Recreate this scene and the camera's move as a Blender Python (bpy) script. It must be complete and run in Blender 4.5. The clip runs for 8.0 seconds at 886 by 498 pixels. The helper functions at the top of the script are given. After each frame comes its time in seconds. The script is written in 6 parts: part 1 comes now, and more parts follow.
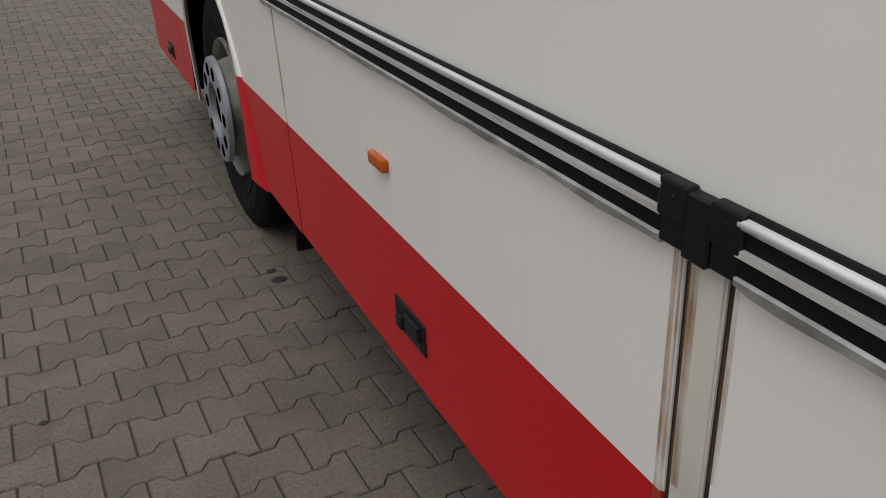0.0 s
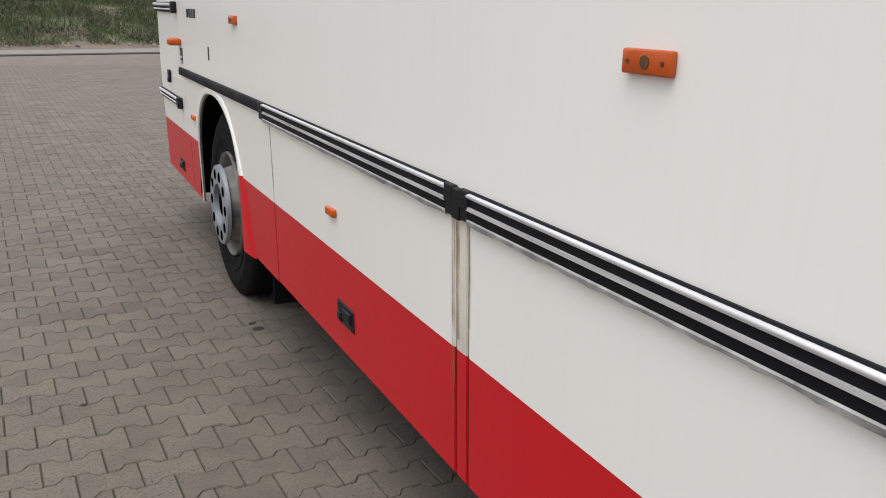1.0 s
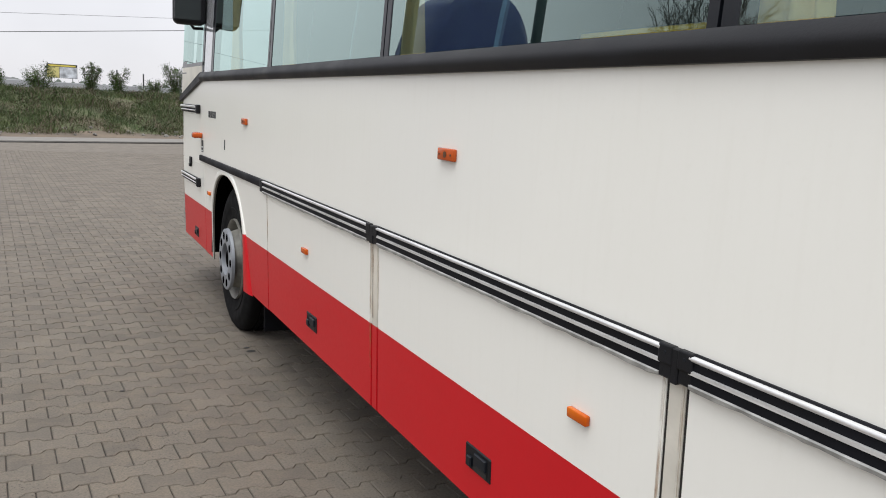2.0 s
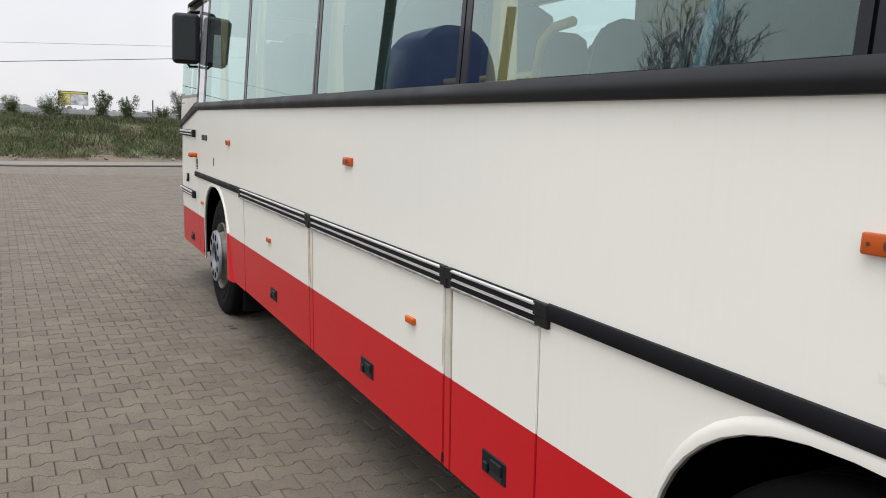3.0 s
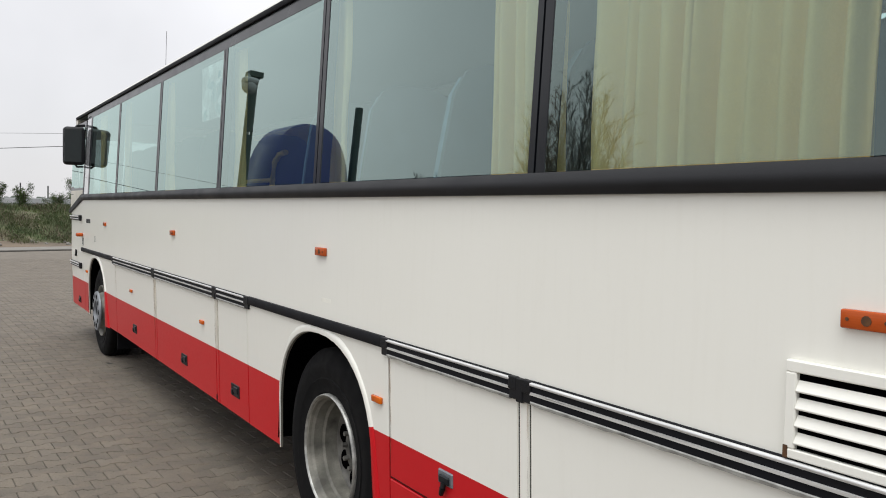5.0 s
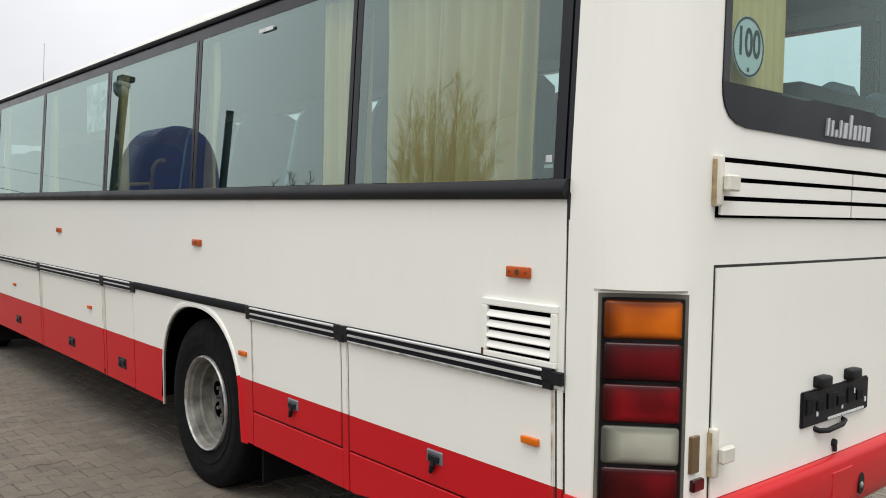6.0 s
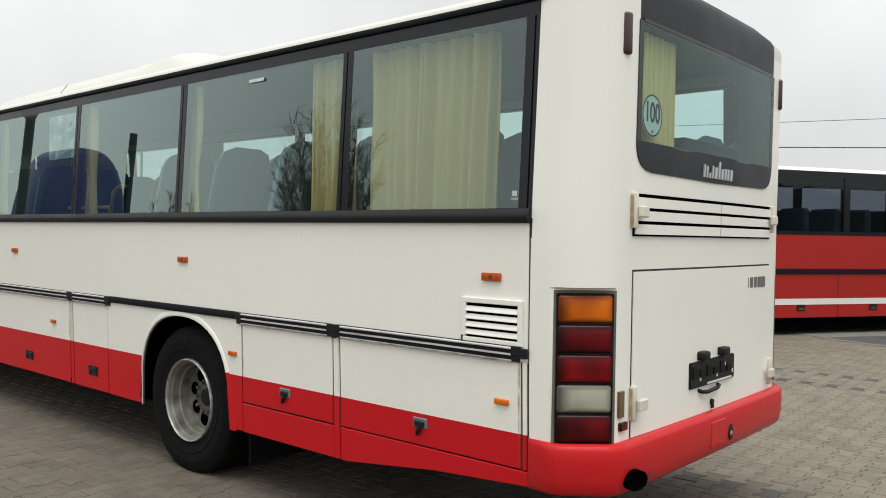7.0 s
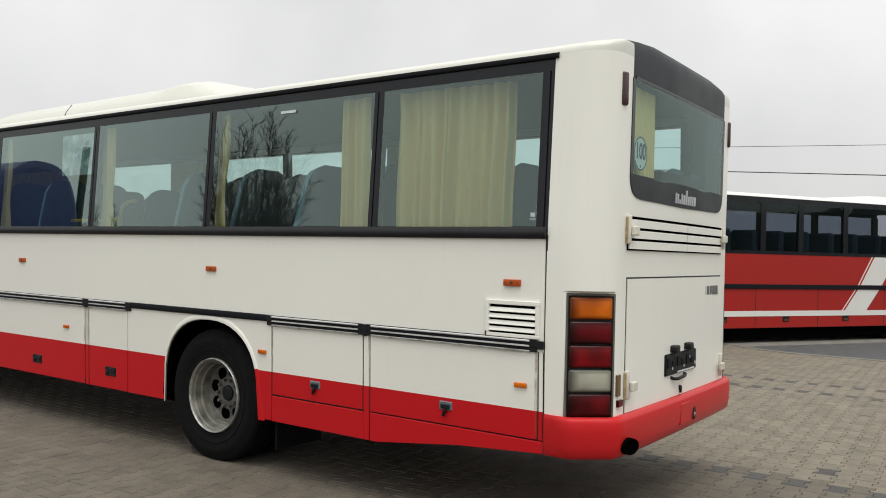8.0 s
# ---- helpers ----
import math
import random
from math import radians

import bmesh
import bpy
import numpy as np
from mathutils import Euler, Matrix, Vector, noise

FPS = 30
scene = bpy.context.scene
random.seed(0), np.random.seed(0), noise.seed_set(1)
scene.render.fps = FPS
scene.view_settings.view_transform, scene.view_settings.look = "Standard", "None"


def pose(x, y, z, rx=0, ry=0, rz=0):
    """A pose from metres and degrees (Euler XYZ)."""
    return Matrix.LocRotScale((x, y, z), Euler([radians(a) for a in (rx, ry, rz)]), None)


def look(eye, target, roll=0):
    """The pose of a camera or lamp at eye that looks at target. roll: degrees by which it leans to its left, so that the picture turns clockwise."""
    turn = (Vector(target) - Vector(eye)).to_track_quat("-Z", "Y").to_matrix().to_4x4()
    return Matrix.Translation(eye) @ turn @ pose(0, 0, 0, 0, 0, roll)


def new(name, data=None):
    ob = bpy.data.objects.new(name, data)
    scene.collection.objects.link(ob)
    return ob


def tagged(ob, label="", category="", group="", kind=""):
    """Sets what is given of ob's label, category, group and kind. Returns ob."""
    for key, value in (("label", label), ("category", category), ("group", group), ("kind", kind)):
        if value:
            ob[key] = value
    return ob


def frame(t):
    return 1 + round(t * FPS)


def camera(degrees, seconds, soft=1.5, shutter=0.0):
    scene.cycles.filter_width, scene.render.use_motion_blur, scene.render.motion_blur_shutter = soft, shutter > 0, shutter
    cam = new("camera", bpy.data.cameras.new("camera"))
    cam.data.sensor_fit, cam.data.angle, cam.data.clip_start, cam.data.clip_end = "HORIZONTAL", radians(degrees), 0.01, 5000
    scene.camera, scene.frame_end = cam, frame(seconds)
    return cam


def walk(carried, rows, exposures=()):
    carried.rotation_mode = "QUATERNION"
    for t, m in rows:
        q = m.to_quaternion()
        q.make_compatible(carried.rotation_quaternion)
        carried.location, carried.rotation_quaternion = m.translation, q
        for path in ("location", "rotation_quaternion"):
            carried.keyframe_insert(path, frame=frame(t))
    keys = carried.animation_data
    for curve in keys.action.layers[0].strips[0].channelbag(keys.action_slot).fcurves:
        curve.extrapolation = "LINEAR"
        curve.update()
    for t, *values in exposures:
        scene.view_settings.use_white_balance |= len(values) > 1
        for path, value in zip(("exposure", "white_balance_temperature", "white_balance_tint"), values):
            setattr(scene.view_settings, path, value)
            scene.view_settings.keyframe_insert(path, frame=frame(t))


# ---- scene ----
cam = camera(56.7, 8.0, 1.0)
PATH = [
    (0, (-0.556, 0.004, 1.502), (0.197, 1.63, 0.613), -1.2),
    (0.5, (-0.724, -0.483, 1.561), (0.082, 1.196, 0.833), -1.0),
    (1, (-0.88, -1.091, 1.583), (-0.016, 0.624, 1.024), 1.6),
    (1.5, (-1.049, -1.765, 1.644), (-0.157, -0.02, 1.245), 2.7),
    (1.7, (-1.119, -2.044, 1.658), (-0.223, -0.293, 1.295), 3.0),
    (2.8, (-1.341, -3.581, 1.655), (-0.483, -1.799, 1.356), 3.1),
    (3, (-1.324, -3.85, 1.675), (-0.456, -2.07, 1.393), 2.6),
    (3.5, (-1.439, -4.571, 1.711), (-0.445, -2.843, 1.546), 2.9),
    (4, (-1.44, -5.278, 1.73), (-0.366, -3.591, 1.66), 2.8),
    (4.2, (-1.478, -5.585, 1.748), (-0.401, -3.9, 1.682), 2.3),
    (5.3, (-1.718, -6.994, 1.706), (-0.648, -5.308, 1.607), 0.8),
    (5.5, (-1.819, -7.265, 1.719), (-0.698, -5.612, 1.617), 1.0),
    (6, (-2.138, -7.731, 1.722), (-0.837, -6.214, 1.634), 1.0),
    (6.5, (-2.638, -7.989, 1.725), (-1.21, -6.591, 1.663), 0.7),
    (7, (-3.178, -8.104, 1.709), (-1.667, -6.793, 1.677), 0.9),
    (7.5, (-3.73, -8.166, 1.689), (-2.148, -6.942, 1.679), 1.1),
    (8, (-4.223, -8.153, 1.674), (-2.593, -6.995, 1.686), 1.4),
]
walk(cam, [(t, look(eye, target, roll)) for t, eye, target, roll in PATH],
     [(0.0, -0.32, 6500, 9), (0.3, -0.04, 6480, 9), (0.6, 0.31, 6400, 10), (1.0, 0.42, 6350, 10), (1.5, 0.46, 6350, 9), (3.0, 0.49, 6450, 8), (4.0, 0.40, 6480, 7), (5.5, 0.38, 6500, 7), (6.4, 0.37, 6580, 6), (7.0, 0.27, 6650, 4), (8.0, 0.17, 6700, 4)])

# ---- light: an overcast sky, brighter overhead, and a broad soft sun ----
world = bpy.data.worlds.new("overcast")
scene.world = world
world.use_nodes = True
wn, wl = world.node_tree.nodes, world.node_tree.links
wn.clear()
sky = wn.new("ShaderNodeTexSky")
sky.sky_type = "NISHITA"
sky.sun_disc = False
sky.sun_elevation, sky.sun_rotation = radians(68), radians(229)
coord = wn.new("ShaderNodeTexCoord")
sep = wn.new("ShaderNodeSeparateXYZ")
wl.new(coord.outputs["Generated"], sep.inputs[0])
ramp = wn.new("ShaderNodeValToRGB")
ramp.color_ramp.elements[0].position, ramp.color_ramp.elements[0].color = 0.0, (5.35, 5.2, 5.42, 1)
ramp.color_ramp.elements[1].position, ramp.color_ramp.elements[1].color = 1.0, (9.8, 9.7, 10.0, 1)
mid = ramp.color_ramp.elements.new(0.35)
mid.color = (6.85, 6.7, 6.95, 1)
wl.new(sep.outputs["Z"], ramp.inputs[0])
puff = wn.new("ShaderNodeTexNoise")
puff.inputs["Scale"].default_value, puff.inputs["Detail"].default_value = 2.2, 5.0
wl.new(coord.outputs["Generated"], puff.inputs["Vector"])
puffs = wn.new("ShaderNodeMapRange")
puffs.inputs["From Min"].default_value, puffs.inputs["From Max"].default_value = 0.3, 0.7
puffs.inputs["To Min"].default_value, puffs.inputs["To Max"].default_value = 0.86, 1.12
wl.new(puff.outputs["Fac"], puffs.inputs["Value"])
cloud = wn.new("ShaderNodeVectorMath")
cloud.operation = "SCALE"
wl.new(ramp.outputs["Color"], cloud.inputs[0])
wl.new(puffs.outputs["Result"], cloud.inputs["Scale"])
cover = wn.new("ShaderNodeMix")
cover.data_type = "RGBA"
cover.inputs["Factor"].default_value = 0.93
wl.new(sky.outputs["Color"], cover.inputs["A"])
wl.new(cloud.outputs["Vector"], cover.inputs["B"])
bg = wn.new("ShaderNodeBackground")
bg.inputs["Strength"].default_value = 0.12
wl.new(cover.outputs["Result"], bg.inputs["Color"])
wout = wn.new("ShaderNodeOutputWorld")
wl.new(bg.outputs[0], wout.inputs[0])

sun = new("sun", bpy.data.lights.new("sun", "SUN"))
sun.data.energy, sun.data.angle, sun.data.color = 1.8, radians(50), (1.0, 0.985, 0.96)
sun.matrix_world = look((-6, -7, 27), (0, 0, 0))


# ---- materials ----
def shader(name):
    m = bpy.data.materials.new(name)
    m.use_nodes = True
    n, l = m.node_tree.nodes, m.node_tree.links
    return m, n, l, n["Principled BSDF"]


def noise_node(n, l, scale, detail=4.0, stretch=None, source="Object"):
    tc = n.new("ShaderNodeTexCoord")
    tex = n.new("ShaderNodeTexNoise")
    tex.inputs["Scale"].default_value, tex.inputs["Detail"].default_value = scale, detail
    if stretch:
        mp = n.new("ShaderNodeMapping")
        mp.inputs["Scale"].default_value = stretch
        l.new(tc.outputs[source], mp.inputs["Vector"])
        l.new(mp.outputs[0], tex.inputs["Vector"])
    else:
        l.new(tc.outputs[source], tex.inputs["Vector"])
    return tex


def blend(n, l, fac, a, b, kind="MIX"):
    mx = n.new("ShaderNodeMix")
    mx.data_type, mx.blend_type = "RGBA", kind
    for key, v in (("Factor", fac), ("A", a), ("B", b)):
        if isinstance(v, (tuple, list)):
            mx.inputs[key].default_value = (*v[:3], 1)
        elif isinstance(v, (int, float)):
            mx.inputs[key].default_value = v
        else:
            l.new(v, mx.inputs[key])
    return mx.outputs["Result"]


def spread(n, l, v, a, b, lo=0.0, hi=1.0):
    r = n.new("ShaderNodeMapRange")
    for key, x in (("From Min", a), ("From Max", b), ("To Min", lo), ("To Max", hi)):
        r.inputs[key].default_value = x
    l.new(v, r.inputs["Value"])
    return r.outputs["Result"]


def bump(n, l, height, strength, distance, p):
    b = n.new("ShaderNodeBump")
    b.inputs["Strength"].default_value, b.inputs["Distance"].default_value = strength, distance
    l.new(height, b.inputs["Height"])
    l.new(b.outputs[0], p.inputs["Normal"])


def plain(name, colour, rough=0.5, metal=0.0, var=0.12, scale=9.0, relief=0.0, relief_scale=200.0, coat=0.0, stretch=None, spec=0.5):
    """Two scales of variation on a base colour, with fine relief."""
    m, n, l, p = shader(name)
    big, small = noise_node(n, l, scale, 4, stretch), noise_node(n, l, scale * 14, 3)
    dark = tuple(c * (1 - var) for c in colour)
    lite = tuple(min(1, c * (1 + var * 0.6)) for c in colour)
    c = blend(n, l, spread(n, l, big.outputs["Fac"], 0.3, 0.7), dark, lite)
    c = blend(n, l, spread(n, l, small.outputs["Fac"], 0.35, 0.75, 0, 0.25), c, dark)
    l.new(c, p.inputs["Base Color"])
    l.new(spread(n, l, big.outputs["Fac"], 0.3, 0.7, max(0.02, rough * 0.85), min(1, rough * 1.2)), p.inputs["Roughness"])
    p.inputs["Metallic"].default_value = metal
    p.inputs["Coat Weight"].default_value = coat
    p.inputs["Coat Roughness"].default_value = 0.08
    p.inputs["Specular IOR Level"].default_value = spec
    if relief:
        g = noise_node(n, l, relief_scale, 3)
        bump(n, l, g.outputs["Fac"], relief, 0.002, p)
    return m


def coach_paint(name, colour, dirt, amount, coat=0.3, spec=0.5):
    """Old glossy coach paint with rain streaks, faint blotches and orange-peel."""
    m, n, l, p = shader(name)
    streak = noise_node(n, l, 7.0, 5, (1, 5.0, 0.35))
    blot = noise_node(n, l, 1.3, 5)
    speck = noise_node(n, l, 45, 2)
    c = blend(n, l, spread(n, l, streak.outputs["Fac"], 0.52, 0.8, 0, amount * 0.5), colour, dirt)
    c = blend(n, l, spread(n, l, blot.outputs["Fac"], 0.35, 0.85, 0, amount * 0.5), c, dirt)
    c = blend(n, l, spread(n, l, speck.outputs["Fac"], 0.62, 0.80, 0, amount * 0.4), c, dirt)
    l.new(c, p.inputs["Base Color"])
    l.new(spread(n, l, speck.outputs["Fac"], 0.3, 0.7, 0.28, 0.32), p.inputs["Roughness"])
    p.inputs["Coat Weight"].default_value = coat
    p.inputs["Coat Roughness"].default_value = 0.09
    p.inputs["Specular IOR Level"].default_value = spec
    return m


M_WHITE = coach_paint("white_paint", (0.85, 0.842, 0.782), (0.62, 0.59, 0.50), 0.14, 0.25, 0.35)
M_ROOF = coach_paint("roof_paint", (0.66, 0.655, 0.60), (0.5, 0.48, 0.42), 0.25, 0.1)
M_RED = coach_paint("red_paint", (0.53, 0.010, 0.016), (0.40, 0.010, 0.014), 0.15, 0.0, 0.2)
M_BUMPER = coach_paint("red_bumper", (0.52, 0.015, 0.019), (0.36, 0.018, 0.019), 0.3, 0.0, 0.18)
M_ARCH = plain("dark_beige_edge", (0.13, 0.12, 0.098), 0.6, var=0.3, scale=8)
M_CREAM = plain("aged_white_lip", (0.66, 0.63, 0.55), 0.4, var=0.18, scale=6)
M_BLACK = plain("black_plastic", (0.006, 0.0065, 0.0085), 0.5, var=0.3, scale=12, relief=0.25, relief_scale=400, spec=0.3)
M_RUBBER = plain("black_rubber", (0.005, 0.0055, 0.008), 0.6, var=0.35, scale=4, relief=0.2, spec=0.18)
M_FRAME = plain("window_frame_black", (0.006, 0.0075, 0.0105), 0.3, var=0.25, scale=5, coat=0.3, spec=0.2)
M_TYRE = plain("tyre_rubber", (0.004, 0.004, 0.0045), 0.88, var=0.4, scale=14, relief=0.4, relief_scale=120, spec=0.18)
# near-black without sheen: the shade of wells, gaps and holes put into the colour
M_DARK = plain("underbody_and_shade_black", (0.002, 0.002, 0.0022), 0.95, var=0.4, scale=6, spec=0.0)
M_GAP = plain("seam_dark", (0.02, 0.018, 0.016), 0.8)
M_BELT = plain("belt_rubber", (0.013, 0.0135, 0.016), 0.5, var=0.35, scale=4, relief=0.2, spec=0.3)
M_CHROME = plain("polished_aluminium", (0.78, 0.78, 0.77), 0.32, 0.55, var=0.2, scale=16, stretch=(1, 0.3, 6))
M_STEEL = plain("rim_steel", (0.215, 0.207, 0.178), 0.5, 0.1, var=0.65, scale=9)
M_DISC = plain("dirty_rim_disc", (0.15, 0.145, 0.132), 0.6, 0.1, var=0.5, scale=14)
M_SILVER = plain("dull_aluminium", (0.42, 0.42, 0.40), 0.4, 0.6, var=0.45, scale=20)
M_YELLOWED = plain("yellowed_paint", (0.42, 0.31, 0.16), 0.6, var=0.4, scale=30)
M_RING = plain("grey_wheel_ring", (0.27, 0.285, 0.31), 0.45, 0.2, var=0.25, scale=10)
M_ZINC = plain("zinc_latch", (0.22, 0.24, 0.27), 0.45, 0.6, var=0.3, scale=30)
M_RUST = plain("rust", (0.10, 0.045, 0.018), 0.85, var=0.5, scale=60)
M_GREYTOP = plain("anthracite_paint", (0.0085, 0.0110, 0.0150), 0.4, var=0.2, scale=3, spec=0.25)
M_SEAT = plain("blue_seat_fabric", (0.165, 0.28, 0.36), 0.9, var=0.35, scale=18, relief=0.3, relief_scale=500)
M_SEATBACK = plain("navy_seat_shell", (0.075, 0.115, 0.145), 0.7, var=0.3, scale=9)
M_POST = plain("glossy_grey_post", (0.45, 0.46, 0.48), 0.12, var=0.06, coat=1.0)
M_TRIM = plain("interior_grey", (0.20, 0.21, 0.22), 0.8, var=0.15, scale=4)
M_CEIL = plain("ceiling_lining", (0.20, 0.21, 0.21), 0.9, var=0.1, scale=4)
M_YELLOW = plain("yellow_handle", (0.75, 0.50, 0.06), 0.4, var=0.1, scale=20)
M_PAPER = plain("paper", (0.72, 0.76, 0.76), 0.8, var=0.5, scale=7)
M_LETTER = plain("silver_letters", (0.50, 0.51, 0.53), 0.35, 0.5, var=0.1)
M_INK = plain("black_ink", (0.02, 0.02, 0.022), 0.6)
M_STICKER = plain("white_sticker", (0.68, 0.72, 0.70), 0.5, var=0.08)
M_BADGE = plain("dull_badge", (0.16, 0.16, 0.155), 0.45, 0.4)
M_POSTGREEN = plain("dark_green_post", (0.012, 0.025, 0.02), 0.5, var=0.3)


def curtain_cloth():
    m, n, l, p = shader("yellow_curtain")
    weave, fade = noise_node(n, l, 260, 3), noise_node(n, l, 2.5, 4, (1, 2.5, 0.5))
    c = blend(n, l, spread(n, l, fade.outputs["Fac"], 0.3, 0.7), (0.80, 0.575, 0.255), (0.89, 0.69, 0.36))
    c = blend(n, l, spread(n, l, weave.outputs["Fac"], 0.4, 0.7, 0, 0.3), c, (0.52, 0.38, 0.15))
    l.new(c, p.inputs["Base Color"])
    p.inputs["Roughness"].default_value = 0.9
    bump(n, l, weave.outputs["Fac"], 0.3, 0.001, p)
    return m


M_CURTAIN = curtain_cloth()


def stain(name, colour):
    """Rain-washed rust and dirt: thin, patchy, running down."""
    m, n, l, p = shader(name)
    run = noise_node(n, l, 30, 5, (1, 3.0, 0.12))
    patch = noise_node(n, l, 9, 4)
    p.inputs["Base Color"].default_value = (*colour, 1)
    p.inputs["Roughness"].default_value = 0.9
    a = spread(n, l, run.outputs["Fac"], 0.34, 0.66, 0, 0.9)
    b = spread(n, l, patch.outputs["Fac"], 0.35, 0.65, 0.1, 1.0)
    mul = n.new("ShaderNodeMath")
    mul.operation = "MULTIPLY"
    l.new(a, mul.inputs[0])
    l.new(b, mul.inputs[1])
    l.new(mul.outputs[0], p.inputs["Alpha"])
    return m


M_STAIN = stain("rust_stain", (0.30, 0.15, 0.04))
M_SOOT = stain("soot_stain", (0.02, 0.018, 0.016))


def lens(name, colour, deep, rim_shade=0.9):
    """Ribbed coloured plastic lens; the shade inside its reflector is painted in towards the rim."""
    m, n, l, p = shader(name)
    g = noise_node(n, l, 5, 1, (1, 1, 1.4))
    c = blend(n, l, spread(n, l, g.outputs["Fac"], 0.35, 0.65), deep, colour)
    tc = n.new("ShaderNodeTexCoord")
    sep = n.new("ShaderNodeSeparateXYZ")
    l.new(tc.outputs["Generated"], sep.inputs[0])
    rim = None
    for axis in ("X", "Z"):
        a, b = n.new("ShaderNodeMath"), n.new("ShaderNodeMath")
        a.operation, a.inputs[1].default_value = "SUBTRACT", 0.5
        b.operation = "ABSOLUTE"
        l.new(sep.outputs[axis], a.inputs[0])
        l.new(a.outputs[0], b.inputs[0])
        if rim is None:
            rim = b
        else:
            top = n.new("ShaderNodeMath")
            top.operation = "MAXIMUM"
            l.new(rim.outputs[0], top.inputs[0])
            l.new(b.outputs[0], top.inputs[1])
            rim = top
    c = blend(n, l, spread(n, l, rim.outputs[0], 0.28, 0.48, 0, rim_shade), c, tuple(v * 0.2 for v in deep))
    l.new(c, p.inputs["Base Color"])
    p.inputs["Roughness"].default_value = 0.2
    p.inputs["Specular IOR Level"].default_value = 0.22
    p.inputs["Coat Weight"].default_value = 0.08
    tc = n.new("ShaderNodeTexCoord")
    w = n.new("ShaderNodeTexWave")
    w.bands_direction = "Z"
    w.inputs["Scale"].default_value = 60
    l.new(tc.outputs["Object"], w.inputs["Vector"])
    bump(n, l, w.outputs["Fac"], 0.06, 0.002, p)
    return m


M_MARKERLAMP = lens("orange_marker_lens", (0.55, 0.105, 0.018), (0.42, 0.070, 0.012), 0.0)
M_AMBER = lens("amber_lens", (0.72, 0.17, 0.008), (0.50, 0.085, 0.004), 0.0)
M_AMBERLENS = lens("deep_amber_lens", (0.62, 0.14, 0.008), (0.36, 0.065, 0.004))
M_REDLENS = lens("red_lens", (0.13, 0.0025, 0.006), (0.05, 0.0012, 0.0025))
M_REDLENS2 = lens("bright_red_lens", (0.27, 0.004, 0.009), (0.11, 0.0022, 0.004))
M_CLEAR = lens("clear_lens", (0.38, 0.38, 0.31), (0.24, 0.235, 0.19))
M_MARKER = plain("dark_marker_lens", (0.045, 0.012, 0.013), 0.25, coat=0.3)


def pane_glass(name, tint, face_on, steep=2.7):
    m = bpy.data.materials.new(name)
    m.use_nodes = True
    n, l = m.node_tree.nodes, m.node_tree.links
    n.clear()
    out, mix = n.new("ShaderNodeOutputMaterial"), n.new("ShaderNodeMixShader")
    clear, gloss, lw, power = n.new("ShaderNodeBsdfTransparent"), n.new("ShaderNodeBsdfGlossy"), n.new("ShaderNodeLayerWeight"), n.new("ShaderNodeMath")
    clear.inputs["Color"].default_value = (*tint, 1)
    gloss.inputs["Roughness"].default_value = 0.0
    gloss.inputs["Color"].default_value = (0.79, 0.98, 0.93, 1)
    lw.inputs["Blend"].default_value = 0.5
    power.operation, power.inputs[1].default_value = "POWER", steep
    l.new(lw.outputs["Facing"], power.inputs[0])
    l.new(spread(n, l, power.outputs[0], 0, 1, face_on, 1.0), mix.inputs[0])
    l.new(clear.outputs[0], mix.inputs[1])
    l.new(gloss.outputs[0], mix.inputs[2])
    l.new(mix.outputs[0], out.inputs[0])
    return m


M_GLASS = pane_glass("tinted_glass", (0.62, 0.73, 0.71), 0.12, 2.4)
M_REARGLASS = pane_glass("rear_glass", (0.66, 0.80, 0.79), 0.04, 4.8)
M_FARGLASS = pane_glass("clear_tinted_glass", (0.78, 0.94, 0.92), 0.05)
m, n, l, p = shader("glass_edge")
n.clear()
o, tr = n.new("ShaderNodeOutputMaterial"), n.new("ShaderNodeBsdfTransparent")
l.new(tr.outputs[0], o.inputs[0])
M_EDGE = m


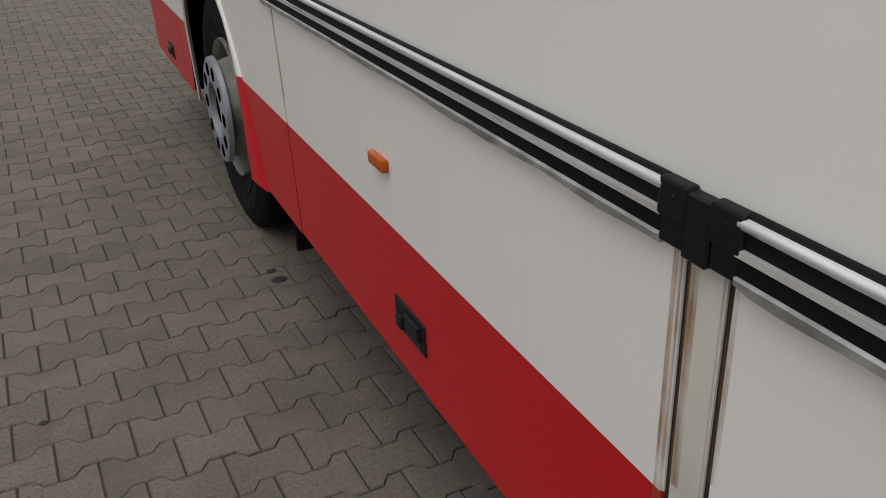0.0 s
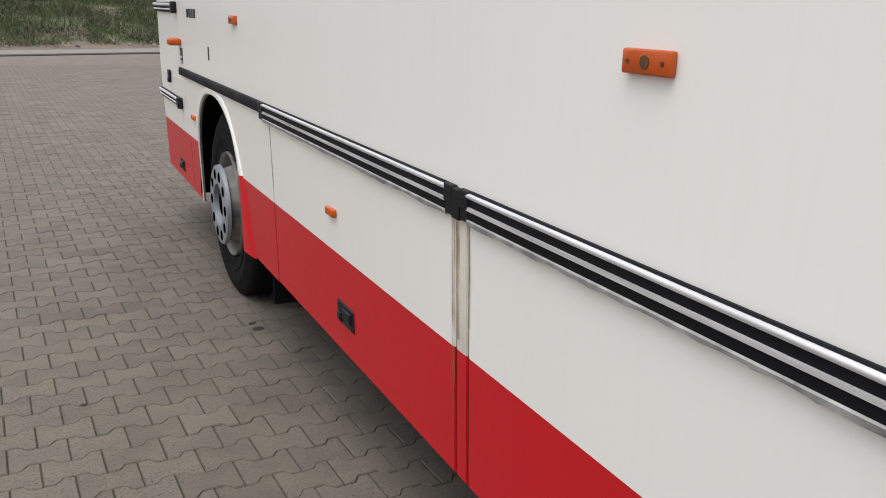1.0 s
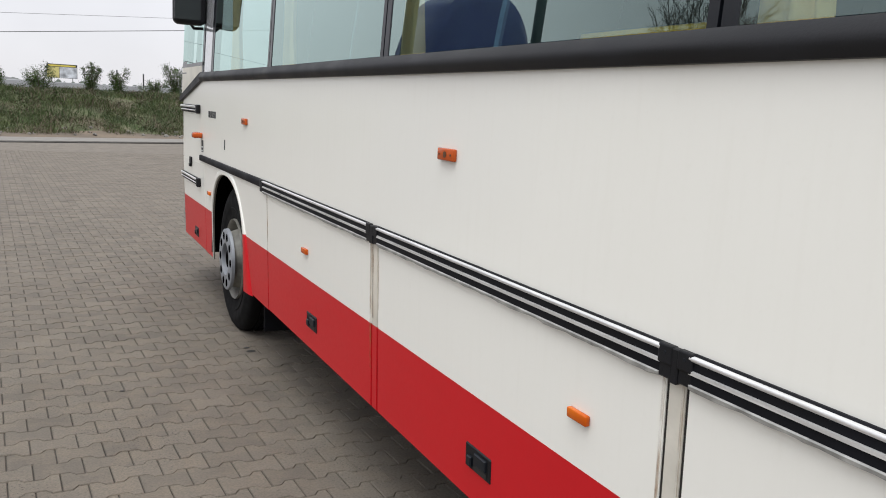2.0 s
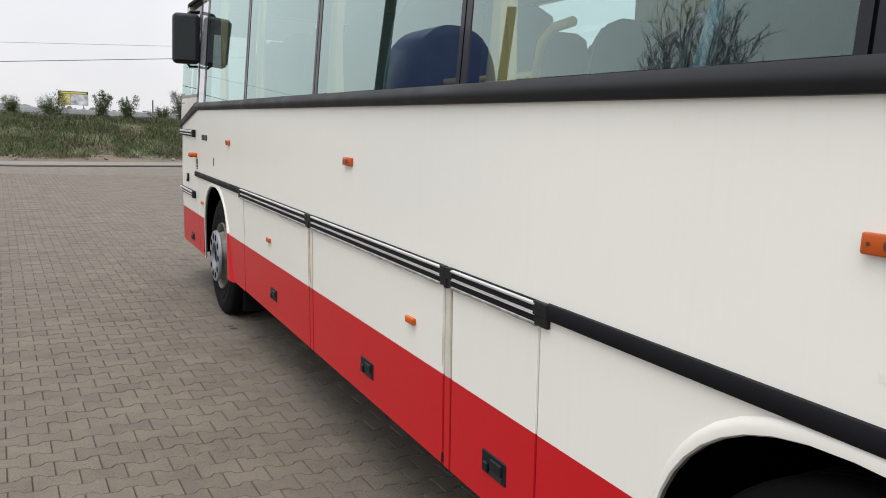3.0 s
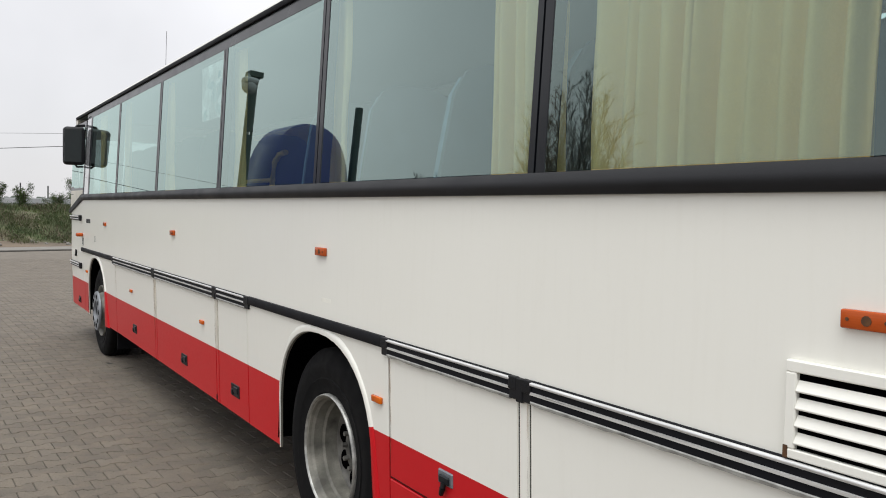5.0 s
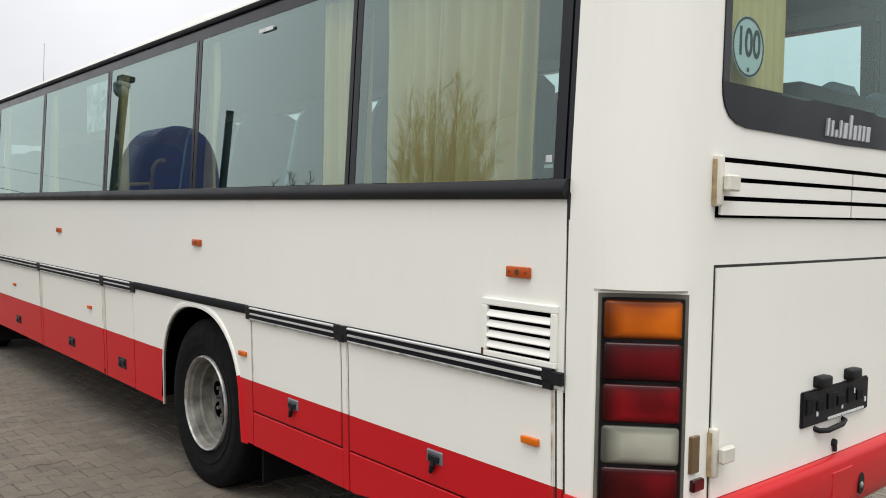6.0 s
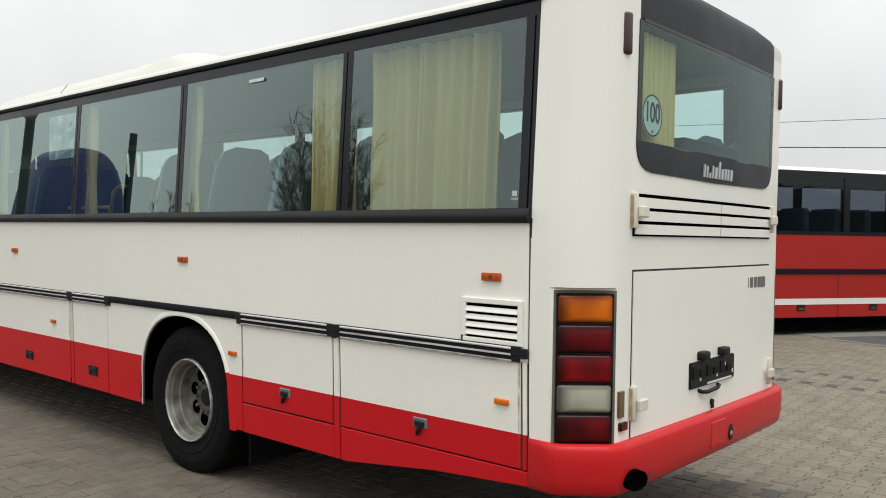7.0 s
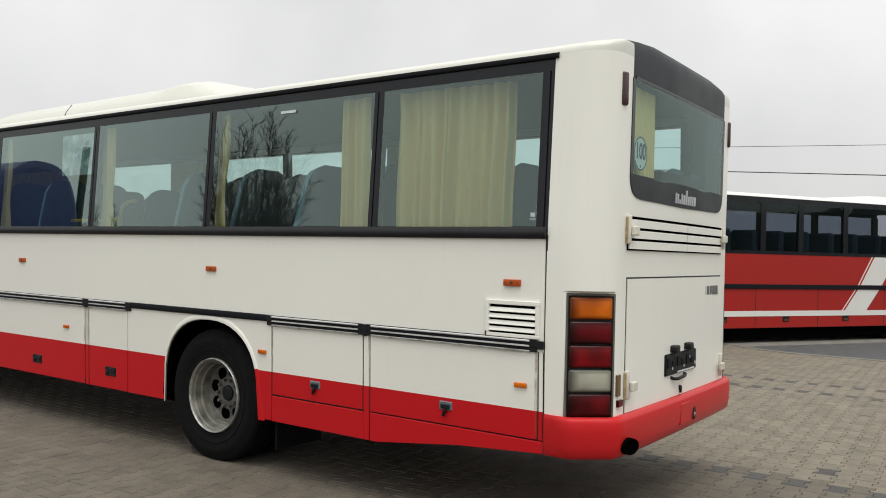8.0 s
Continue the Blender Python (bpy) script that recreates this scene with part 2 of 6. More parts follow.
def paver_mat(name, island, colour, deep):
    m, n, l, p = shader(name)
    if island:
        rnd = n.new("ShaderNodeNewGeometry").outputs["Random Per Island"]
    else:
        rnd = n.new("ShaderNodeObjectInfo").outputs["Random"]
    tc = n.new("ShaderNodeTexCoord")
    geo = n.new("ShaderNodeNewGeometry")
    grain, blot, pit = n.new("ShaderNodeTexNoise"), n.new("ShaderNodeTexNoise"), n.new("ShaderNodeTexNoise")
    for tex, sc, de in ((grain, 90, 4), (blot, 1.6, 5), (pit, 95, 2)):
        tex.inputs["Scale"].default_value, tex.inputs["Detail"].default_value = sc, de
        l.new(geo.outputs["Position"], tex.inputs["Vector"])
    c = blend(n, l, spread(n, l, rnd, 0, 1), deep, colour)
    c = blend(n, l, spread(n, l, blot.outputs["Fac"], 0.4, 0.7, 0, 0.45), c, deep)
    warm = n.new("ShaderNodeTexNoise")
    warm.inputs["Scale"].default_value, warm.inputs["Detail"].default_value = 7.0, 4.0
    l.new(geo.outputs["Position"], warm.inputs["Vector"])
    c = blend(n, l, spread(n, l, warm.outputs["Fac"], 0.42, 0.7, 0, 0.6), c, tuple(v * f for v, f in zip(colour, (1.12, 1.06, 0.98))))
    c = blend(n, l, spread(n, l, grain.outputs["Fac"], 0.35, 0.7, 0, 0.5), c, tuple(v * 0.62 for v in deep))
    worn = n.new("ShaderNodeMath")
    worn.operation = "MULTIPLY"
    l.new(spread(n, l, pit.outputs["Fac"], 0.60, 0.66, 0, 0.8), worn.inputs[0])
    l.new(spread(n, l, blot.outputs["Fac"], 0.42, 0.62, 0.05, 1.0), worn.inputs[1])
    c = blend(n, l, worn.outputs[0], c, tuple(v * 0.30 for v in deep))
    dirt, crumb = n.new("ShaderNodeTexNoise"), n.new("ShaderNodeTexNoise")
    for tex, sc, de in ((dirt, 3.4, 6), (crumb, 38, 3)):
        tex.inputs["Scale"].default_value, tex.inputs["Detail"].default_value = sc, de
        l.new(geo.outputs["Position"], tex.inputs["Vector"])
    c = blend(n, l, spread(n, l, dirt.outputs["Fac"], 0.5, 0.72, 0, 0.4), c, (0.070, 0.058, 0.045))
    c = blend(n, l, spread(n, l, crumb.outputs["Fac"], 0.64, 0.72, 0, 0.45), c, (0.062, 0.052, 0.042))
    l.new(c, p.inputs["Base Color"])
    p.inputs["Roughness"].default_value = 0.85
    bump(n, l, grain.outputs["Fac"], 0.5, 0.002, p)
    return m


PAVE, PAVE2 = (0.155, 0.133, 0.106), (0.104, 0.089, 0.072)
# lighter copy of the paver colours, for the brighter ground right of the coach
LIT, LIT2 = (0.226, 0.199, 0.157), (0.160, 0.142, 0.112)
M_PAVER = paver_mat("concrete_paver", False, PAVE, PAVE2)
M_PAVERS = paver_mat("concrete_pavers", True, PAVE, PAVE2)
M_LITPAVERS = paver_mat("lit_concrete_pavers", True, LIT, LIT2)
M_DARKPAVER = paver_mat("dark_paver", True, (0.082, 0.080, 0.079), (0.060, 0.058, 0.057))


def ground_mat():
    """Paving far off: rows of blocks with sandy joints, greener soil towards the distance."""
    m, n, l, p = shader("paved_yard")
    tc = n.new("ShaderNodeTexCoord")
    br = n.new("ShaderNodeTexBrick")
    br.inputs["Scale"].default_value = 1.0
    br.inputs["Brick Width"].default_value, br.inputs["Row Height"].default_value = 0.2, 0.158
    br.inputs["Mortar Size"].default_value = 0.006
    br.inputs["Color1"].default_value, br.inputs["Color2"].default_value = (*PAVE, 1), (*PAVE2, 1)
    br.inputs["Mortar"].default_value = (0.10, 0.092, 0.08, 1)
    l.new(tc.outputs["Object"], br.inputs["Vector"])
    big = noise_node(n, l, 0.35, 5)
    c = blend(n, l, spread(n, l, big.outputs["Fac"], 0.4, 0.7, 0, 0.4), br.outputs["Color"], PAVE2)
    l.new(c, p.inputs["Base Color"])
    p.inputs["Roughness"].default_value = 0.9
    bump(n, l, br.outputs["Fac"], -0.4, 0.004, p)
    return m


M_YARD = ground_mat()
M_SAND = plain("joint_sand", (0.062, 0.055, 0.046), 0.95, var=0.3, scale=20)
M_ASPHALT = plain("dark_cobble_strip", (0.075, 0.076, 0.08), 0.9, var=0.4, scale=5, relief=0.8, relief_scale=30)
M_KERB = plain("kerb_concrete", (0.175, 0.165, 0.148), 0.9, var=0.25, scale=3)
M_SOIL = plain("bank_soil", (0.135, 0.105, 0.075), 0.95, var=0.45, scale=0.8)
M_GRASS = plain("bank_grass", (0.070, 0.088, 0.030), 0.9, var=0.5, scale=0.7)
M_DRY = plain("dry_weeds", (0.125, 0.098, 0.066), 0.9, var=0.4, scale=2)
M_WEED = plain("weed_green", (0.058, 0.088, 0.027), 0.85, var=0.45, scale=0.9)
M_LEAF = plain("leaf_green", (0.075, 0.118, 0.034), 0.8, var=0.5, scale=3)


def overgrown():
    """Bank cover: green growth broken by patches of dead stalks and bare earth."""
    m, n, l, p = shader("overgrown_bank")
    patch, fine, bare = noise_node(n, l, 0.55, 5), noise_node(n, l, 9.0, 5), noise_node(n, l, 0.9, 4, (1, 1, 0.4))
    c = blend(n, l, spread(n, l, patch.outputs["Fac"], 0.42, 0.62), (0.062, 0.085, 0.028), (0.115, 0.098, 0.060))
    c = blend(n, l, spread(n, l, bare.outputs["Fac"], 0.56, 0.70, 0, 0.8), c, (0.15, 0.115, 0.08))
    c = blend(n, l, spread(n, l, fine.outputs["Fac"], 0.40, 0.70, 0, 0.6), c, (0.040, 0.046, 0.022))
    l.new(c, p.inputs["Base Color"])
    p.inputs["Roughness"].default_value = 0.95
    bump(n, l, fine.outputs["Fac"], 0.8, 0.08, p)
    return m


M_BANK = overgrown()
M_BARK = plain("bark", (0.12, 0.10, 0.078), 0.9, var=0.4, scale=12)
M_HILL = plain("wooded_hill", (0.045, 0.06, 0.045), 0.95, var=0.5, scale=0.05)
M_FARWALL = plain("far_wall_grey", (0.35, 0.36, 0.37), 0.85, var=0.2, scale=0.2)
M_CABLE = plain("cable", (0.03, 0.03, 0.035), 0.6)
M_NAVY = plain("navy_paint", (0.015, 0.024, 0.12), 0.4, var=0.15, scale=2)
M_BUSRED = coach_paint("far_red_paint", (0.36, 0.020, 0.017), (0.27, 0.025, 0.022), 0.25, 0.0, 0.25)
M_BUSWHITE = coach_paint("far_white_paint", (0.75, 0.74, 0.71), (0.55, 0.53, 0.5), 0.2)


# ---- building helpers ----
def part(name, bm, material, parent=None, label="", smooth=None):
    me = bpy.data.meshes.new(name)
    bmesh.ops.recalc_face_normals(bm, faces=bm.faces)
    bm.to_mesh(me)
    bm.free()
    for mt in (material if isinstance(material, (list, tuple)) else [material]):
        me.materials.append(mt)
    if smooth is not None:
        me.shade_smooth() if smooth >= 180 else me.set_sharp_from_angle(angle=radians(smooth))
    ob = new(name, me)
    if parent is not None:
        ob.parent = parent
        if parent.parent is None:
            ob.matrix_parent_inverse = parent.matrix_basis.inverted()
    if label:
        ob["label"] = label
    return ob


def empty(name, at, label, category, group="", kind=""):
    ob = new(name)
    ob.matrix_basis = Matrix.Translation(at)
    ob.empty_display_size = 0.3
    return tagged(ob, label, category, group, kind)


def box(bm, x0, x1, y0, y1, z0, z1, bevel=0.0, segments=1, mat=0, m=None):
    r = bmesh.ops.create_cube(bm, size=1)
    for v in r["verts"]:
        v.co = Vector(((x0 + x1) / 2 + v.co.x * (x1 - x0), (y0 + y1) / 2 + v.co.y * (y1 - y0), (z0 + z1) / 2 + v.co.z * (z1 - z0)))
    verts = r["verts"]
    if bevel:
        edges = list({e for v in verts for e in v.link_edges})
        b = bmesh.ops.bevel(bm, geom=edges, offset=bevel, segments=segments, affect="EDGES", profile=0.5, material=-1)
        verts = list({v for f in b["faces"] for v in f.verts} | {v for v in verts if v.is_valid})
    faces = {f for v in verts for f in v.link_faces}
    for f in faces:
        f.material_index = mat
    if m is not None:
        bmesh.ops.transform(bm, matrix=m, verts=verts)
    return verts


def prism(bm, outline, axis, a, b, mat=0, bevel=0.0):
    """A flat outline in the two other axes, pulled along axis from a to b."""
    def at(p, q):
        return {"x": (q, p[0], p[1]), "y": (p[0], q, p[1]), "z": (p[0], p[1], q)}[axis]
    lo, hi = [bm.verts.new(at(p, a)) for p in outline], [bm.verts.new(at(p, b)) for p in outline]
    fs = [bm.faces.new(lo), bm.faces.new(hi)]
    k = len(outline)
    for i in range(k):
        fs.append(bm.faces.new((lo[i], lo[(i + 1) % k], hi[(i + 1) % k], hi[i])))
    for f in fs:
        f.material_index = mat
    if bevel:
        bmesh.ops.bevel(bm, geom=list(fs[0].edges) + list(fs[1].edges), offset=bevel, segments=1, affect="EDGES", material=-1)
    return lo + hi


def turned(bm, profile, centre, n=48, mat=0, a0=0.0):
    """Rings of (along x, radius), turned round an axis along x."""
    cx, cy, cz = centre
    rings = []
    for x, r in profile:
        rings.append([bm.verts.new((cx + x, cy + r * math.cos(a0 + 2 * math.pi * i / n), cz + r * math.sin(a0 + 2 * math.pi * i / n))) for i in range(n)])
    for p, q in zip(rings, rings[1:]):
        for i in range(n):
            bm.faces.new((p[i], p[(i + 1) % n], q[(i + 1) % n], q[i])).material_index = mat
    return rings


def tube(bm, pts, radius, n=8, mat=0, caps=True):
    pts = [Vector(p) for p in pts]
    rings = []
    for i, p in enumerate(pts):
        d = (pts[min(i + 1, len(pts) - 1)] - pts[max(i - 1, 0)]).normalized()
        side = d.cross(Vector((0, 0, 1))) if abs(d.z) < 0.95 else d.cross(Vector((1, 0, 0)))
        side.normalize()
        up = side.cross(d)
        r = radius[i] if isinstance(radius, (list, tuple)) else radius
        rings.append([bm.verts.new(p + (side * math.cos(2 * math.pi * k / n) + up * math.sin(2 * math.pi * k / n)) * r) for k in range(n)])
    for p, q in zip(rings, rings[1:]):
        for k in range(n):
            bm.faces.new((p[k], p[(k + 1) % n], q[(k + 1) % n], q[k])).material_index = mat
    if caps:
        bm.faces.new(rings[0]).material_index = mat
        bm.faces.new(rings[-1]).material_index = mat


def boxes(name, material, parent, specs, bevel=0.0, label="", segments=1):
    bm = bmesh.new()
    for s in specs:
        box(bm, *s, bevel=bevel, segments=segments)
    return part(name, bm, material, parent, label)


def lettering(name, text, size, m, material, parent, depth=0.004, shear=0.0, squeeze=1.0, bold=0.0):
    cu = bpy.data.curves.new(name, "FONT")
    cu.body, cu.size, cu.extrude, cu.shear, cu.offset = text, size, depth, shear, bold
    cu.align_x, cu.align_y = "CENTER", "CENTER"
    tmp = new(name, cu)
    dg = bpy.context.evaluated_depsgraph_get()
    me = bpy.data.meshes.new_from_object(tmp.evaluated_get(dg))
    bpy.data.objects.remove(tmp)
    me.transform(m @ Matrix.Diagonal((squeeze, 1, 1, 1)))
    me.materials.clear()
    me.materials.append(material)
    ob = new(name, me)
    ob.parent = parent
    if parent.parent is None:
        ob.matrix_parent_inverse = parent.matrix_basis.inverted()
    return ob


# ---- the coach: left side in the plane x = 0, rear at y = -6.25, wheels on z = 0 ----
WIDE, REAR, FRONT = 2.50, -6.25, 5.72
SIDE_REAR, SIDE_FRONT = -5.892, 5.33
SKIRT, RED_TOP, RAIL_LOW, RAIL_TOP, BELT, GLASS_LOW, GLASS_TOP, EAVE = 0.410, 0.771, 1.118, 1.194, 1.778, 1.848, 2.762, 2.860
LEAN_IN, TUCK = 0.05, 0.035
PILLARS = [-5.866, -4.556, -2.826, -1.203, 0.56, 2.31, 4.03]
REAR_WHEEL, FRONT_WHEEL = (-2.91, 0.507), (3.47, 0.503)


def lean(z):
    return max(0.0, z - BELT) * LEAN_IN


coach = empty("coach", (1.22, -0.5, 0), "white and red intercity coach with black window band, parked", "coach")


def outline(d, dr=None):
    """The coach's plan, drawn in by d: rounded corners and a slightly bowed tail and nose."""
    pts = []
    x0, x1, y0, y1 = d, WIDE - d, REAR + 0.02 + (d if dr is None else dr), FRONT - 0.1 - d
    rc, fc = max(0.05, 0.25 - d), max(0.05, 0.30 - d)
    for k in range(17):
        a = math.pi + k / 16 * math.pi / 2
        pts.append((x0 + rc + rc * math.cos(a), y0 + rc + rc * math.sin(a)))
    for x in (0.335, 0.42, 0.62, 0.9, 1.225, 1.55, 1.83, 2.03, 2.115):
        if x0 + rc + 0.01 < x < x1 - rc - 0.01 or d > 0.05:
            x = 1.24 + (x - 1.225) * min(1, (x1 - rc - 1.24) / 0.9)
            pts.append((x, y0))
    for k in range(17):
        a = 1.5 * math.pi + k / 16 * math.pi / 2
        pts.append((x1 - rc + rc * math.cos(a), y0 + rc + rc * math.sin(a)))
    for y in (SIDE_REAR, -3, 0, 3, SIDE_FRONT - 0.05):
        pts.append((x1, max(y, y0 + rc + 0.002 * (y + 7))))
    for k in range(7):
        a = k / 6 * math.pi / 2
        pts.append((x1 - fc + fc * math.cos(a), y1 - fc + fc * math.sin(a)))
    for x in (1.8, 1.225, 0.65):
        pts.append((x, y1))
    for k in range(7):
        a = math.pi / 2 + k / 6 * math.pi / 2
        pts.append((x0 + fc + fc * math.cos(a), y1 - fc + fc * math.sin(a)))
    for y in (SIDE_FRONT - 0.05, 3, 0, -3, SIDE_REAR):
        pts.append((x0, max(y, y0 + rc + 0.002 * (y + 7))))
    out = []
    for x, y in pts:
        b = 1 - ((x - 1.225) / 1.225) ** 2
        if y < -5.9:
            y -= 0.02 * b
        elif y > 5.2:
            y += 0.1 * b
        out.append((x, y))
    return out


NOUT = len(outline(0))
bm = bmesh.new()
rings = []
base = lean(EAVE)
for d, dr, z in ((0.0, 0.0, EAVE), (0.004, 0.0, 2.882), (0.02, 0.0, 2.902), (0.06, 0.001, 2.922), (0.15, 0.003, 2.941), (0.31, 0.007, 2.962), (0.59, 0.018, 2.991), (0.9, 0.07, 3.012), (1.1, 0.3, 3.022)):
    o = outline(base + d, dr - 0.012 * (EAVE - BELT))
    rings.append([bm.verts.new((x, y, z)) for x, y in o])
for p, q in zip(rings, rings[1:]):
    for i in range(len(p)):
        f = bm.faces.new((p[i], p[(i + 1) % len(p)], q[(i + 1) % len(p)], q[i]))
        c = f.calc_center_median()
        f.material_index = 1 if c.y < -6.06 and 0.33 < c.x < 2.12 else 0
bm.faces.new(rings[-1])
part("roof", bm, [M_ROOF, M_GREYTOP], coach, "white roof with an anthracite rear brow", 50)

LAMP_OUT, LAMP_AT = Vector((-0.731, -0.682, 0)), Vector((0.1066, -6.1256, 0))


def chamfer(x, y, proud):
    """The tail corner drawn in to a flat face, so far proud of the lamps' seat."""
    side = x < WIDE / 2
    p = Vector((x if side else WIDE - x, y, 0))
    deep = (p - LAMP_AT).dot(LAMP_OUT) - proud
    if deep > 0 and abs((p - LAMP_AT).dot(Vector((0.682, -0.731, 0)))) < 0.2:
        p -= LAMP_OUT * deep
    return (p.x if side else WIDE - p.x), p.y


# tail shell, open at the rear window
ZS = [0.74, 0.765, 1.0, 1.3, 1.474, 1.482, 1.56, 1.735, 1.925, 2.03, 2.075, 2.165, 2.40, 2.735, EAVE]
bm = bmesh.new()
rows = []
for z in ZS:
    o = outline(lean(z), -0.012 * max(0.0, z - BELT))
    k = [i for i, (x, y) in enumerate(o) if y < -5.8]
    order = [i for i in k if i > NOUT - 6] + [i for i in k if i <= NOUT - 6]
    rows.append([(*(chamfer(*o[i], 0.0) if z < 1.478 else o[i]), z) for i in order])
for face_in in (0, 1):
    grid = []
    for z, row in zip(ZS, rows):
        line = []
        for x, y, zz in row:
            s = 0.05 * face_in
            line.append(bm.verts.new((x + (s if x < 1.2 else -s if x > 1.25 else 0) * (1 if y > -6.2 else 0.2), y + (s if y < -6.0 else 0), zz)))
        grid.append(line)
    for j in range(len(ZS) - 1):
        for i in range(len(grid[0]) - 1):
            q = (grid[j][i], grid[j][i + 1], grid[j + 1][i + 1], grid[j + 1][i])
            c = sum((v.co for v in q), Vector()) / 4
            if face_in and c.z < 1.7 or 0.33 < c.x < 2.12 and 2.165 < c.z < 2.735 and c.y < -6.0:
                continue
            f = bm.faces.new(q)
            f.material_index = 1 if (0.33 < c.x < 2.12 and c.z > 2.16 and c.y < -6.0) else 0
            if face_in:
                f.material_index = 2
part("tail_shell", bm, [M_WHITE, M_GREYTOP, M_TRIM], coach, "white tail panel with a dark window surround", 24)


def rear_y(x, z=1.0):
    return REAR + 0.02 - 0.012 * max(0.0, z - BELT) - 0.02 * (1 - ((x - 1.24) / 1.24) ** 2)


def pane(name, corners, thick, parent, material=None):
    """A glass pane: its outer face has the gloss, edge and inner face are clear."""
    bm = bmesh.new()
    a = [Vector(c) for c in corners]
    nrm = (a[1] - a[0]).cross(a[3] - a[0]).normalized()
    lo, hi = [bm.verts.new(c) for c in a], [bm.verts.new(c - nrm * thick) for c in a]
    bm.faces.new(lo).material_index = 0
    bm.faces.new(hi[::-1]).material_index = 1
    for i in range(4):
        bm.faces.new((lo[i], hi[i], hi[(i + 1) % 4], lo[(i + 1) % 4])).material_index = 1
    me = bpy.data.meshes.new(name)
    bm.to_mesh(me)
    bm.free()
    me.materials.append(material or M_GLASS)
    me.materials.append(M_EDGE)
    ob = new(name, me)
    ob.parent = parent
    if parent.parent is None:
        ob.matrix_parent_inverse = parent.matrix_basis.inverted()
    return ob


# ---- left side: upper panel, window band ----
bm = bmesh.new()
prism(bm, [(SIDE_REAR + 0.01, RAIL_LOW), (SIDE_FRONT, RAIL_LOW), (SIDE_FRONT, 1.622), (4.40, BELT), (SIDE_REAR + 0.01, BELT)], "x", 0.0, 0.035, bevel=0.003)
part("upper_side_panel", bm, M_WHITE, coach, "plain white upper side panel with faint streaks")


def arch_curve(cy, back=0.555, front=0.555, top=1.108, foot=0.398, n=22, grow=0.0):
    """Wheel-arch opening, from the rear foot over the top to the front foot, as (y, z)."""
    pts = [(cy - back - grow - 0.02, foot)]
    for k in range(n + 1):
        a = math.pi * k / n
        s = math.copysign(abs(math.cos(a)) ** 0.86, math.cos(a))
        w = (back if s > 0 else front) + grow
        pts.append((cy - w * s, 0.62 + (top + grow - 0.62) * math.sin(a) ** 0.92))
    pts.append((cy + front + grow + 0.01, foot))
    return pts


ARCH = {"rear": -2.90, "front": 3.47}


def two_tone(bm, y0, y1, z0, z1, x0=0.0, x1=0.03, bevel=0.004):
    """A side panel: red below the paint line, white above."""
    if z0 < RED_TOP - 0.02:
        box(bm, x0, x1, y0, y1, z0, RED_TOP, bevel=0, mat=1)
        box(bm, x0, x1, y0, y1, RED_TOP, z1, bevel=0, mat=0)
        bmesh.ops.remove_doubles(bm, verts=bm.verts, dist=0.0005)
        dead = [f for f in bm.faces if abs(f.normal.z) > 0.9 and abs(f.calc_center_median().z - RED_TOP) < 0.001]
        bmesh.ops.delete(bm, geom=dead, context="FACES_ONLY")
        es = [e for e in bm.edges if len(e.link_faces) == 2 and e.calc_face_angle(0) > 0.5]
        bmesh.ops.bevel(bm, geom=es, offset=bevel, segments=2, affect="EDGES", material=-1)
    else:
        box(bm, x0, x1, y0, y1, z0, z1, bevel=bevel, segments=2)


def flap(y0, y1, z0, latch=None, label=""):
    bm = bmesh.new()
    two_tone(bm, y0 + 0.005, y1 - 0.005, z0, RAIL_LOW, bevel=0.003)
    return part("luggage_flap", bm, [M_WHITE, M_RED], coach, label or "white luggage flap with a red lower band")


flaps = {}
for key, y0, y1, z0 in (("a", 0.594, 2.300, 0.412), ("b", -1.165, 0.530, 0.412), ("c", -1.820, -1.225, 0.410),
                        ("d", -4.507, -3.618, 0.605), ("e", -5.848, -4.566, 0.603)):
    flaps[key] = flap(y0, y1, z0)
for y0, y1, z0 in ((0.530, 0.594, 0.412), (-1.225, -1.165, 0.410), (-4.566, -4.507, 0.405), (-5.884, -5.848, 0.60)):
    bm = bmesh.new()
    two_tone(bm, y0 + 0.005, y1 - 0.005, z0, RAIL_LOW, bevel=0.003)
    part("side_post", bm, [M_CREAM if -2 < y0 < 1 else M_WHITE, M_RED], coach, "narrow painted post between flaps, rust-stained seams")


